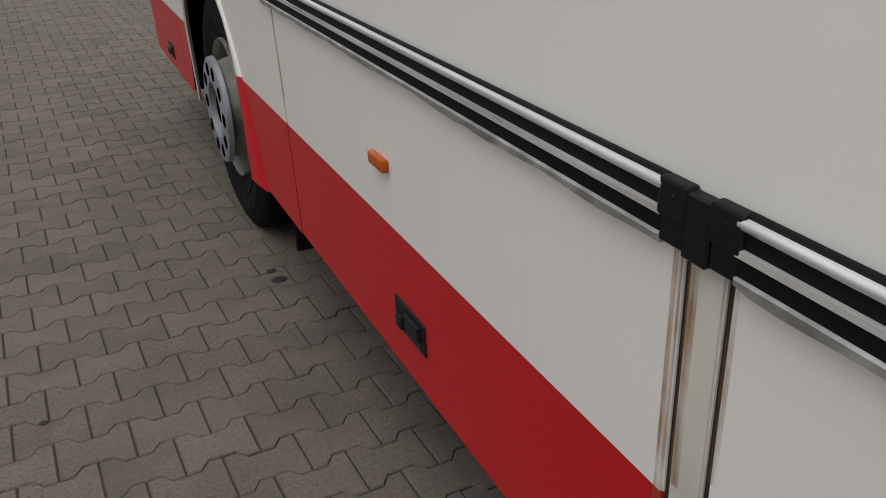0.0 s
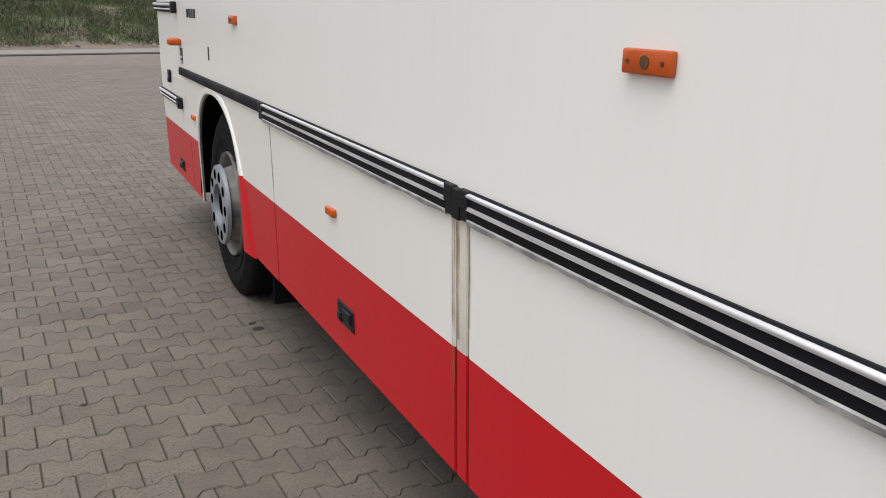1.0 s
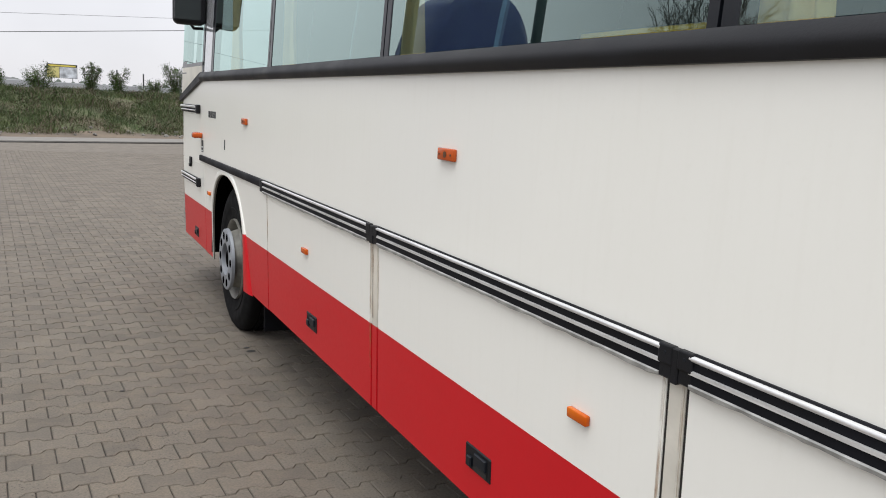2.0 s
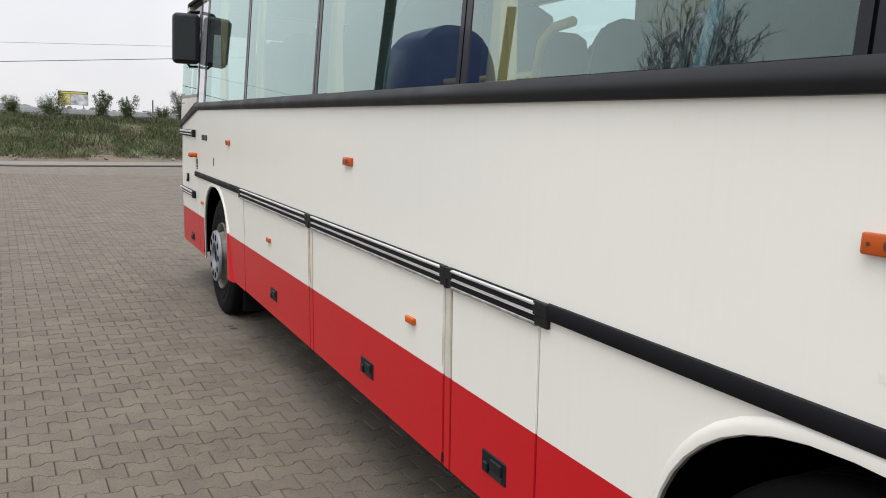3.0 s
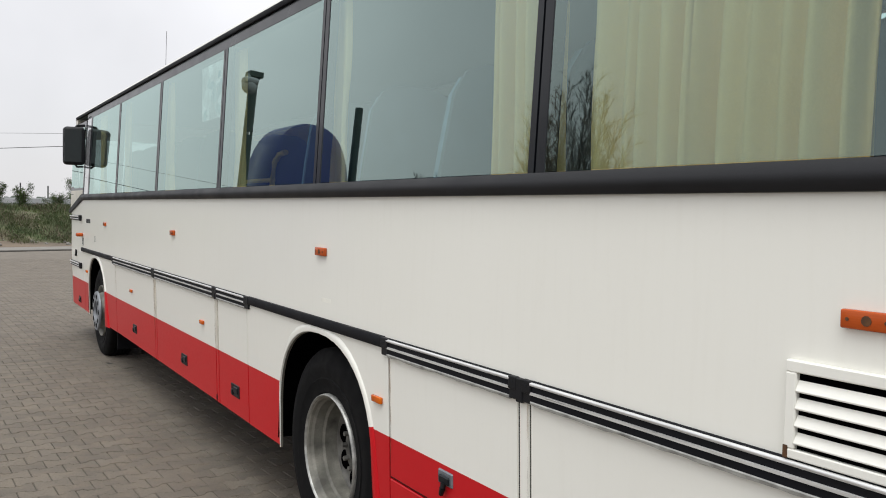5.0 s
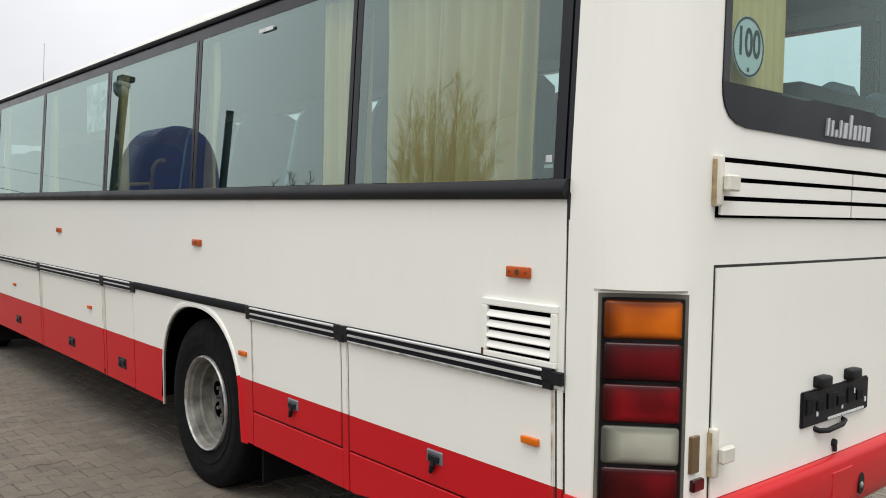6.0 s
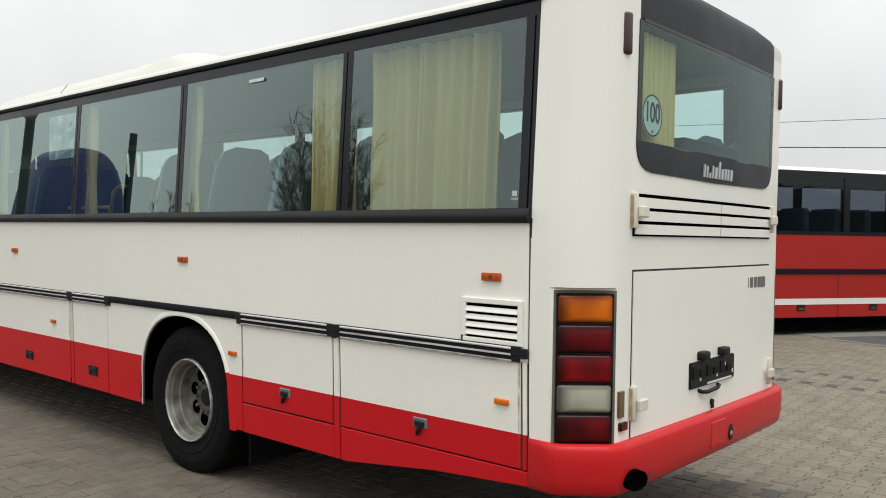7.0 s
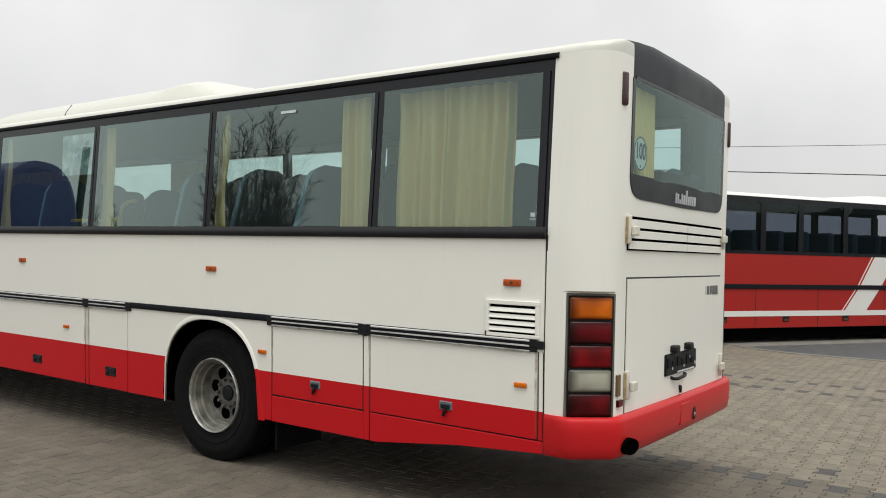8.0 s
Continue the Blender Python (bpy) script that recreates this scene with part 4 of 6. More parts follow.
# seats
def seat_mesh():
    bm = bmesh.new()
    prof = [(-0.21, 0.0), (0.21, 0.0), (0.215, 0.55), (0.205, 0.78), (0.17, 0.855), (0.10, 0.885), (-0.10, 0.885), (-0.17, 0.855), (-0.205, 0.78), (-0.215, 0.55)]
    vs = prism(bm, prof, "y", -0.055, 0.055, 0)
    for v in vs:
        v.co.y += -0.26 * (v.co.z / 0.885)
        if v.co.z > 0.75:
            v.co.y *= 0.97
    bm.normal_update()
    for f in bm.faces:
        if f.normal.y < -0.5 or f.calc_center_median().y < -0.3:
            f.material_index = 1
    bmesh.ops.bevel(bm, geom=[e for e in bm.edges if len(e.link_faces) == 2 and e.calc_face_angle(0) > 0.9], offset=0.02, segments=2, affect="EDGES", material=-1)
    box(bm, -0.215, 0.215, 0.0, 0.46, -0.08, 0.05, 0.03, 2)
    box(bm, -0.18, 0.18, 0.05, 0.35, -0.30, -0.08, 0.0, 1, 1)
    me = bpy.data.meshes.new("passenger_seat")
    bmesh.ops.recalc_face_normals(bm, faces=bm.faces)
    bm.to_mesh(me)
    bm.free()
    me.materials.append(M_SEAT)
    me.materials.append(M_SEATBACK)
    me.set_sharp_from_angle(angle=radians(40))
    return me


SEAT = seat_mesh()
ROWS_Y = [-6.12, -5.31, -4.58, -3.85, -3.12, -2.39, -1.66, -0.93, -0.18, 0.55, 1.28, 2.01, 2.74]
for i, y in enumerate(ROWS_Y):
    for x in (0.42, 0.87, 1.60, 2.05):
        if x < 1.2 and -2.0 < y < -0.5:
            continue
        ob = new("passenger_seat", SEAT)
        ob.matrix_basis = Matrix.Translation((x, y + 0.34, 1.42))
        ob.parent, ob.matrix_parent_inverse = coach, coach.matrix_basis.inverted()
        ob["label"] = "high-backed blue fabric passenger seat with a navy shell"


# yellow rail and hoop beside the empty bay
bm = bmesh.new()
tube(bm, [(0.50, -0.05, 1.925), (0.50, -0.90, 1.925)], 0.016, 8)
rail = part("yellow_rail", bm, M_YELLOW, coach, "yellow grab rail inside the cabin", 60)
bm = bmesh.new()
tube(bm, [(0.48, -0.90, 1.60), (0.48, -0.93, 1.93), (0.48, -0.97, 2.05), (0.48, -1.06, 2.10), (0.48, -1.18, 2.11)], 0.021, 8)
part("hoop", bm, M_YELLOW, rail, "", 60)


# curtains
def curtain(x, y0, y1, z0, z1, folds, amp=0.022, gather=0.0, seed=1, name="curtain"):
    rnd = random.Random(seed)
    bm = bmesh.new()
    n, rows = folds * 12, 12
    ph = [rnd.uniform(0, 6.28) for _ in range(4)]
    for off in (0.0, 0.004):
        grid = []
        for j in range(rows + 1):
            t = j / rows
            z = z0 + (z1 - z0) * t
            line = []
            for i in range(n + 1):
                s = i / n
                pinch = 1 - gather * math.exp(-((t - 0.35) / 0.22) ** 2)
                yc = (y0 + y1) / 2
                y = yc + (y0 + (y1 - y0) * s - yc) * pinch
                u = s + 0.035 * math.sin(5.1 * s + ph[2]) + 0.02 * math.sin(11 * s + ph[3])
                w = math.sin(2 * math.pi * folds * u + ph[0] + 0.7 * math.sin(2.4 * t + ph[1]))
                w = math.copysign(abs(w) ** 0.8, w) * (0.75 + 0.25 * math.sin(7 * s + ph[3])) + 0.35 * math.sin(2 * math.pi * folds * 0.43 * s + ph[2] + t) + 0.18 * math.sin(2 * math.pi * folds * 2.3 * s) * t ** 3
                line.append(bm.verts.new((x + off + amp * w * (1.15 - 0.35 * t), y + 0.006 * math.sin(5 * t + ph[3]), z + (0.012 * math.sin(6.28 * folds * s) if j in (0,) else 0))))
            grid.append(line)
        for a, b in zip(grid, grid[1:]):
            for i in range(n):
                bm.faces.new((a[i], a[i + 1], b[i + 1], b[i]))
    part(name, bm, M_CURTAIN, coach, "pale yellow pleated window curtain", 180)


ZC0, ZC1 = 1.80, 2.755
curtain(0.155, -5.55, -5.085, ZC0, ZC1, 6, 0.036, seed=2)
curtain(0.150, -5.095, -4.64, ZC0, ZC1, 5, 0.036, seed=7)
curtain(0.13, -4.41, -4.14, ZC0, ZC1, 4, 0.03, seed=3)
curtain(0.13, -4.53, -4.44, ZC0, ZC1, 2, 0.025, seed=4)
for k, (y0, y1) in enumerate(((-2.945, -2.745), (-1.36, -1.15), (0.47, 0.71), (2.21, 2.47), (3.55, 3.88))):
    curtain(0.13, y0, y1, ZC0, ZC1, 3, 0.02, 0.35, seed=10 + k)
for k, (y0, y1) in enumerate(((-5.25, -4.62), (-2.95, -2.75), (0.10, 0.85), (2.33, 4.86))):
    curtain(WIDE - 0.16, y0, y1, ZC0, ZC1, max(2, int((y1 - y0) * 12)), 0.02, 0.2, seed=30 + k)


def rear_curtain():
    bm = bmesh.new()
    n = 40
    for off in (0, 0.004):
        lo, hi = [], []
        for i in range(n + 1):
            x = 0.365 + 0.48 * i / n
            y = -6.185 + off + 0.022 * math.sin(i * 1.35)
            lo.append(bm.verts.new((x, y, 2.15)))
            hi.append(bm.verts.new((x, y, 2.72)))
        for i in range(n):
            bm.faces.new((lo[i], lo[i + 1], hi[i + 1], hi[i]))
    part("rear_curtain", bm, M_CURTAIN, coach, "yellow curtain inside the rear window", 180)


rear_curtain()
boxes("parcel_shelf", M_TRIM, coach, [(0.34, WIDE - 0.34, -6.19, -5.98, 2.135, 2.155)], 0.004, "grey shelf behind the rear window")
boxes("shelf_box", M_RUBBER, coach, [(1.02, 1.78, -6.18, -6.03, 2.156, 2.262)], 0.008, "dark box lying on the rear shelf")
# printed sheet stuck inside one side window
poster = boxes("window_poster", M_PAPER, coach, [(0.058, 0.060, -1.155, -0.62, 2.33, 2.71)], 0, "printed paper sheet behind the glass")
M_PRINT = [plain("print_ink", c, 0.8, var=0.35, scale=16) for c in ((0.34, 0.46, 0.47), (0.42, 0.53, 0.55), (0.26, 0.37, 0.42))]
for k in range(14):
    r = random.Random(k + 3)
    y, z, x = -1.13 + r.random() * 0.42, 2.36 + r.random() * 0.27, 0.0575 - 0.0004 * k
    bm = bmesh.new()
    q = [(y + (0.02 + 0.05 * r.random()) * math.cos(a / 9 * 6.283), z + (0.015 + 0.035 * r.random()) * math.sin(a / 9 * 6.283)) for a in range(9)]
    prism(bm, q, "x", x - 0.0003, x)
    part("printed_patch", bm, M_PRINT[k % 3], poster)

# small maker's marks on the glass
for y0, y1, z0, z1 in ((-3.775, -3.62, 2.684, 2.704), (-5.80, -5.772, 1.905, 1.93), (-5.805, -5.765, 1.885, 1.897)):
    boxes("glass_mark", M_PAPER, coach, [(0.036 if z0 > 2 else 0.008, 0.0375 if z0 > 2 else 0.0095, y0, y1, z0, z1)], 0.0, "small pale maker's mark on the window glass")

# ---- tail details ----
def tail_box(name, material, x0, x1, z0, z1, out, deep=0.01, parent=coach, bevel=0.0, label="", n=1):
    """A sheet or block that follows the bow of the tail."""
    bm = bmesh.new()
    k = n * 2 if n > 1 else 1
    front, back = [], []
    for i in range(k + 1):
        x = x0 + (x1 - x0) * i / k
        y = rear_y(x, z0)
        front.append([bm.verts.new((x, y - out, z)) for z in (z0, z1)])
        back.append([bm.verts.new((x, y + deep, z)) for z in (z0, z1)])
    for i in range(k):
        bm.faces.new((front[i][0], front[i + 1][0], front[i + 1][1], front[i][1]))
        bm.faces.new((back[i][0], back[i][1], back[i + 1][1], back[i + 1][0]))
        bm.faces.new((front[i][1], front[i + 1][1], back[i + 1][1], back[i][1]))
        bm.faces.new((front[i][0], back[i][0], back[i + 1][0], front[i + 1][0]))
    for e in (0, k):
        bm.faces.new((front[e][0], front[e][1], back[e][1], back[e][0]))
    if bevel:
        bmesh.ops.bevel(bm, geom=list(bm.edges), offset=bevel, segments=2, affect="EDGES", material=-1)
    return part(name, bm, material, parent, label)


# rear glass with a wide black border
zl, zt = 2.165, 2.745
xs = [0.375, 0.80, 1.24, 1.68, 2.095]
for a, b in zip(xs, xs[1:]):
    pane("rear_window_glass", [(a, rear_y(a, zl) - 0.004, zl), (b, rear_y(b, zl) - 0.004, zl), (b, rear_y(b, zt) - 0.004, zt), (a, rear_y(a, zt) - 0.004, zt)], 0.006, coach, M_REARGLASS)
for a, b in ((0.342, 0.382), (2.088, 2.132)):
    bm = bmesh.new()
    prism(bm, [(rear_y(a, z) - o, z) for z, o in ((2.165, 0.005), (2.742, 0.005), (2.742, -0.03), (2.165, -0.03))], "x", a, b)
    part("rear_window_edge", bm, M_FRAME, coach, "black edge of the rear window")
tail_box("rear_window_edge", M_FRAME, 0.382, 2.088, 2.738, 2.754, 0.006, 0.03, n=4, label="black edge of the rear window")
bm = bmesh.new()
low = [(0.342, 2.165), (0.347, 2.128), (0.362, 2.092), (0.390, 2.062), (0.435, 2.041), (0.50, 2.031), (1.24, 2.022), (1.98, 2.031), (2.045, 2.041), (2.085, 2.062), (2.112, 2.092), (2.127, 2.128), (2.132, 2.165)]
top = [bm.verts.new((x, rear_y(x, 2.1) - 0.006, 2.175)) for x in (q[0] for q in low)]
bot = [bm.verts.new((x, rear_y(x, 2.1) - 0.006, z)) for x, z in low]
for i in range(12):
    bm.faces.new((bot[i], bot[i + 1], top[i + 1], top[i]))
r = bmesh.ops.extrude_face_region(bm, geom=list(bm.faces))
bmesh.ops.translate(bm, vec=(0, 0.012, 0), verts=[v for v in r["geom"] if isinstance(v, bmesh.types.BMVert)])
part("rear_window_apron", bm, M_GREYTOP, coach, "dark panel with rounded corners below the rear glass")


def letter_blocks(name, blocks, x0, z0, gap, tilt, y, material, label):
    """A maker's mark as a row of plain slanting blocks."""
    for w, h in blocks:
        bm = bmesh.new()
        prism(bm, [(x0, z0), (x0 + w, z0), (x0 + w + tilt * h, z0 + h), (x0 + tilt * h, z0 + h)], "y", y - 0.006, y + 0.012, bevel=0.003)
        part(name, bm, material, coach, label)
        x0 += w + gap


letter_blocks("maker_mark", ((0.014, 0.070), (0.016, 0.064), (0.016, 0.030), (0.014, 0.070), (0.030, 0.064), (0.018, 0.098), (0.024, 0.060), (0.018, 0.064), (0.018, 0.064), (0.030, 0.064)), 1.068, 2.046, 0.021, 0.14, rear_y(1.27, 2.1) - 0.009, M_LETTER, "silver block of the maker's mark")
letter_blocks("badge_mark", ((0.016, 0.066), (0.058, 0.066), (0.048, 0.066), (0.054, 0.066), (0.060, 0.066)), 1.765, 1.422, 0.013, 0.0, rear_y(1.9) - 0.004, M_BADGE, "dull grey block of the badge")

# speed disc on the inside of the rear glass
yd = rear_y(0.5, 2.3) + 0.008
bm = bmesh.new()
ring = [bm.verts.new((0.508 + 0.105 * math.cos(2 * math.pi * k / 40), yd, 2.31 + 0.105 * math.sin(2 * math.pi * k / 40))) for k in range(40)]
bm.faces.new(ring)
r = bmesh.ops.extrude_face_region(bm, geom=list(bm.faces))
bmesh.ops.translate(bm, vec=(0, 0.001, 0), verts=[v for v in r["geom"] if isinstance(v, bmesh.types.BMVert)])
disc = part("speed_sticker", bm, M_STICKER, coach, "round white sticker reading 100 with a dark rim")
bm = bmesh.new()
a = [bm.verts.new((0.508 + 0.103 * math.cos(2 * math.pi * k / 40), yd - 0.001, 2.31 + 0.103 * math.sin(2 * math.pi * k / 40))) for k in range(40)]
b = [bm.verts.new((0.508 + 0.094 * math.cos(2 * math.pi * k / 40), yd - 0.001, 2.31 + 0.094 * math.sin(2 * math.pi * k / 40))) for k in range(40)]
for k in range(40):
    bm.faces.new((a[k], a[(k + 1) % 40], b[(k + 1) % 40], b[k]))
part("rim_line", bm, M_INK, disc)
lettering("speed_number", "100", 0.135, Matrix.Translation((0.508, yd - 0.0012, 2.32)) @ pose(0, 0, 0, 90, 0, 0), M_INK, disc, 0.0003, 0, 0.78, 0.003)
bm = bmesh.new()
turned(bm, [(0, 0.0001), (0.0005, 0.009)], (0, 0, 0), 10)
bmesh.ops.transform(bm, matrix=Matrix.Translation((0.508, yd - 0.0015, 2.232)) @ pose(0, 0, 0, 0, 0, 90), verts=bm.verts)
part("seal_mark", bm, M_INK, disc)

# grille: dark field with pale slats, split in two
tail_box("grille_backing", M_DARK, 0.332, 2.135, 1.722, 1.925, 0.006, 0.01, n=12)
for a, b in ((0.342, 1.305), (1.319, 2.125)):
    for k in range(3):
        z0 = 1.731 + k * 0.064
        tail_box("grille_slat", M_WHITE, a, b, z0, z0 + 0.048, 0.015, 0.0, n=5, label="white grille slat")
# engine hatch
tail_box("hatch_gap", M_GAP, 0.336, 2.150, 0.757, 1.563, 0.0015, 0.003, n=12)
tail_box("engine_hatch", M_WHITE, 0.344, 2.145, 0.765, 1.553, 0.007, 0.0, n=12, label="plain white engine hatch")
# hinges
for x, z in ((0.325, 1.845), (0.345, 0.93), (2.145, 1.845), (2.15, 0.88)):
    s = 1 if x < 1 else -1
    y = rear_y(x)
    bm = bmesh.new()
    box(bm, x - 0.015, x + 0.015, y - 0.030, y, z - 0.085, z + 0.085, 0.008, 2)
    hinge = part("hatch_hinge", bm, M_CREAM, coach, "pale painted hinge, yellowed with rust", 50)
    boxes("hinge_arm", M_CREAM, hinge, [(min(x, x + s * 0.075), max(x, x + s * 0.075), y - 0.055, y - 0.03, z - 0.035, z + 0.02)], 0.006)
    boxes("hinge_rust", M_YELLOWED, hinge, [(x - 0.016 * s - 0.0015, x - 0.016 * s + 0.0015, y - 0.018, y - 0.002, z - 0.08, z + 0.07)])
boxes("rear_reflector", plain("brown_reflector", (0.13, 0.075, 0.03), 0.35, coat=0.4), coach, [(0.225, 0.272, rear_y(0.25) - 0.012, rear_y(0.25) + 0.03, 0.875, 1.0)], 0.003, "dull brown reflector strip")
for x in (0.268, 2.23):
    boxes("red_reflector", M_REDLENS2, coach, [(x - 0.032, x + 0.032, rear_y(x) - 0.016, rear_y(x) + 0.02, 0.812, 0.852)], 0.004, "small red reflector")
# plate holder, its two lamps, handle, lock
plate = tail_box("plate_holder", M_BLACK, 0.95, 1.54, 0.915, 1.055, 0.020, 0.0, bevel=0.005, label="empty black number plate holder with small white print", n=1)
yy = rear_y(1.32) - 0.0225
rnd = random.Random(5)
for k in range(6):
    boxes("plate_clip", M_RUBBER, plate, [(0.97 + 0.09 * k, 1.025 + 0.09 * k, yy - 0.003, yy + 0.004, 0.965, 1.03 - 0.02 * (k % 2))], 0.003)
for k in range(14):
    boxes("print_mark", M_STICKER, plate, [(1.16 + 0.024 * k, 1.178 + 0.024 * k, yy - 0.001, yy + 0.003, 0.922, 0.932)])
for k in range(5):
    boxes("print_mark", M_STICKER, plate, [(1.06 + 0.11 * k, 1.07 + 0.11 * k, yy - 0.001, yy + 0.003, 0.95 + 0.05 * (k % 2), 0.97 + 0.05 * (k % 2))])
for x in (1.094, 1.365):
    bm = bmesh.new()
    box(bm, x - 0.045, x + 0.045, rear_y(x) - 0.048, rear_y(x), 1.062, 1.108, 0.010, 2)
    part("plate_lamp", bm, M_BLACK, coach, "small black number plate lamp", 50)
bm = bmesh.new()
y = rear_y(1.35)
tube(bm, [(1.07, y, 0.898), (1.09, y - 0.022, 0.888), (1.14, y - 0.032, 0.884), (1.27, y - 0.032, 0.89), (1.315, y - 0.022, 0.897), (1.325, y, 0.90)], 0.011, 8)
part("hatch_handle", bm, M_BLACK, coach, "black curved hatch handle", 60)
bm = bmesh.new()
turned(bm, [(0, 0.0001), (0, 0.016), (0.03, 0.02)], (0, 0, 0), 12)
bmesh.ops.transform(bm, matrix=Matrix.Translation((1.243, rear_y(1.24) - 0.02, 0.812)) @ pose(0, 0, 0, 0, 0, 90), verts=bm.verts)
box(bm, 1.235, 1.251, rear_y(1.24) - 0.022, rear_y(1.24) - 0.01, 0.778, 0.812)
part("hatch_lock", bm, M_BLACK, coach, "black lock barrel with key")
# upper marker lamps
for s, x in ((1, 0.238), (-1, WIDE - 0.238)):
    y = rear_y(x) - 0.004
    bm = bmesh.new()
    box(bm, -0.027, 0.027, -0.026, 0.03, -0.098, 0.098, 0.014, 3, m=Matrix.Translation((x, y + 0.004, 2.655)) @ pose(0, 0, 0, 0, 0, -20 * s))
    part("rear_marker_lamp", bm, [M_MARKER], coach, "dark red upright marker lamp on the rear corner", 50)


# lamp clusters on the angled corners
def lamp_cluster(side):
    m = Matrix.Translation((0.139, -6.096, 1.112)) @ pose(0, 0, 0, 0, 0, -47.0)
    if side < 0:
        m = Matrix.Translation((WIDE, 0, 0)) @ Matrix.Diagonal((-1, 1, 1, 1)) @ m
    bm = bmesh.new()
    box(bm, -0.134, 0.134, -0.050, 0.02, -0.354, 0.344, 0.004, 1, m=m)
    cluster = part("rear_lamp", bm, M_BLACK, coach, "tall rear lamp unit of five lenses in a recess")
    # surround coloured dark for its grime and for the shade in the recess
    bm = bmesh.new()
    box(bm, -0.146, 0.146, -0.0455, 0.0, -0.352, 0.357, 0.0, 1, m=m)
    part("lamp_recess", bm, M_ARCH, cluster, "recessed lamp surround, grime and shade in one dark colour")
    top = 0.337
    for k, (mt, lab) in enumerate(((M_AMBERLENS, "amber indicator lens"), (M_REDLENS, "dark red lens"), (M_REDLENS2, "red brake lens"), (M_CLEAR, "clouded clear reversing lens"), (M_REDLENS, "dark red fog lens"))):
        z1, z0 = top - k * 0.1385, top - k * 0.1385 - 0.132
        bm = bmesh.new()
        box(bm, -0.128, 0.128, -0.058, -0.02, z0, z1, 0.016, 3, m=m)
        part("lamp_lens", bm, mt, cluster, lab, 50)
        bm = bmesh.new()
        for a in ((-0.133, 0.133, -0.050, -0.02, z1 - 0.007, z1 + 0.004), (-0.133, 0.133, -0.050, -0.02, z0 - 0.004, z0 + 0.007), (-0.134, -0.121, -0.050, -0.02, z0, z1), (0.121, 0.134, -0.050, -0.02, z0, z1)):
            box(bm, *a, m=m)
        part("lens_seal", bm, M_BLACK, cluster)


lamp_cluster(1)
lamp_cluster(-1)

# bumper, wrapped round the tail
bm = bmesh.new()
prof = [(0.0, 0.762), (-0.03, 0.764), (-0.046, 0.752), (-0.053, 0.735), (-0.056, 0.68), (-0.052, 0.60), (-0.042, 0.545), (-0.025, 0.526), (0.02, 0.52)]
o = outline(0.0)
k = [i for i, (x, y) in enumerate(o) if y < -5.8]
order = [i for i in k if i > NOUT - 6] + [i for i in k if i <= NOUT - 6]
line = [Vector((*chamfer(*o[i], 0.020), 0)) for i in order]
rows = []
for i, q in enumerate(line):
    d = (line[min(i + 1, len(line) - 1)] - line[max(i - 1, 0)]).normalized()
    nrm = Vector((d.y, -d.x, 0))
    if nrm.dot(q - Vector((1.225, -5.0, 0))) < 0:
        nrm = -nrm
    ease = min(1.0, max(0.0, (-5.885 - q.y) / 0.16))
    rows.append([bm.verts.new(q + nrm * (-a) * (0.12 + 0.88 * ease) + Vector((0, 0, z))) for a, z in prof])
for p, q in zip(rows, rows[1:]):
    for j in range(len(prof) - 1):
        c = (p[j].co + q[j + 1].co) / 2
        bm.faces.new((p[j], p[j + 1], q[j + 1], q[j]))
bumper = part("rear_bumper", bm, M_BUMPER, coach, "red wrap-round rear bumper, sooty at the exhaust", 50)
boxes("tow_cover", M_BUMPER, bumper, [(1.135, 1.335, rear_y(1.24) - 0.0575, rear_y(1.24) - 0.04, 0.575, 0.725)], 0.012, "square towing-eye cover")
bm = bmesh.new()
tube(bm, [(1.415, rear_y(1.415) - 0.05, 0.622), (1.415, rear_y(1.415) - 0.058, 0.622)], 0.034, 16)
bmesh.ops.scale(bm, vec=(0.8, 1, 1.35), space=Matrix.Translation((-1.415, 0, -0.622)), verts=bm.verts)
part("rear_camera_lamp", bm, M_BLACK, bumper, "small dark round lamp in the bumper")
bm = bmesh.new()
bmesh.ops.create_uvsphere(bm, u_segments=14, v_segments=8, radius=0.019, matrix=Matrix.Translation((1.417, rear_y(1.415) - 0.046, 0.615)))
part("lamp_glass", bm, M_SILVER, bumper, "dull silver lamp glass", 180)
bm = bmesh.new()
prof = [(0.0, 0.042), (0.0, 0.050), (0.30, 0.050)]
turned(bm, prof, (0, 0, 0), 24)
turned(bm, [(0.0, 0.042), (0.014, 0.04), (0.014, 0.0001)], (0, 0, 0), 24)
bmesh.ops.transform(bm, matrix=Matrix.Translation((0.272, -6.322, 0.592)) @ pose(0, 0, 0, 0, 0, 76) @ Matrix.Diagonal((1, 1.4, 0.95, 1)), verts=bm.verts)
part("exhaust_pipe", bm, M_DARK, coach, "sooty black exhaust outlet below the bumper", 50)

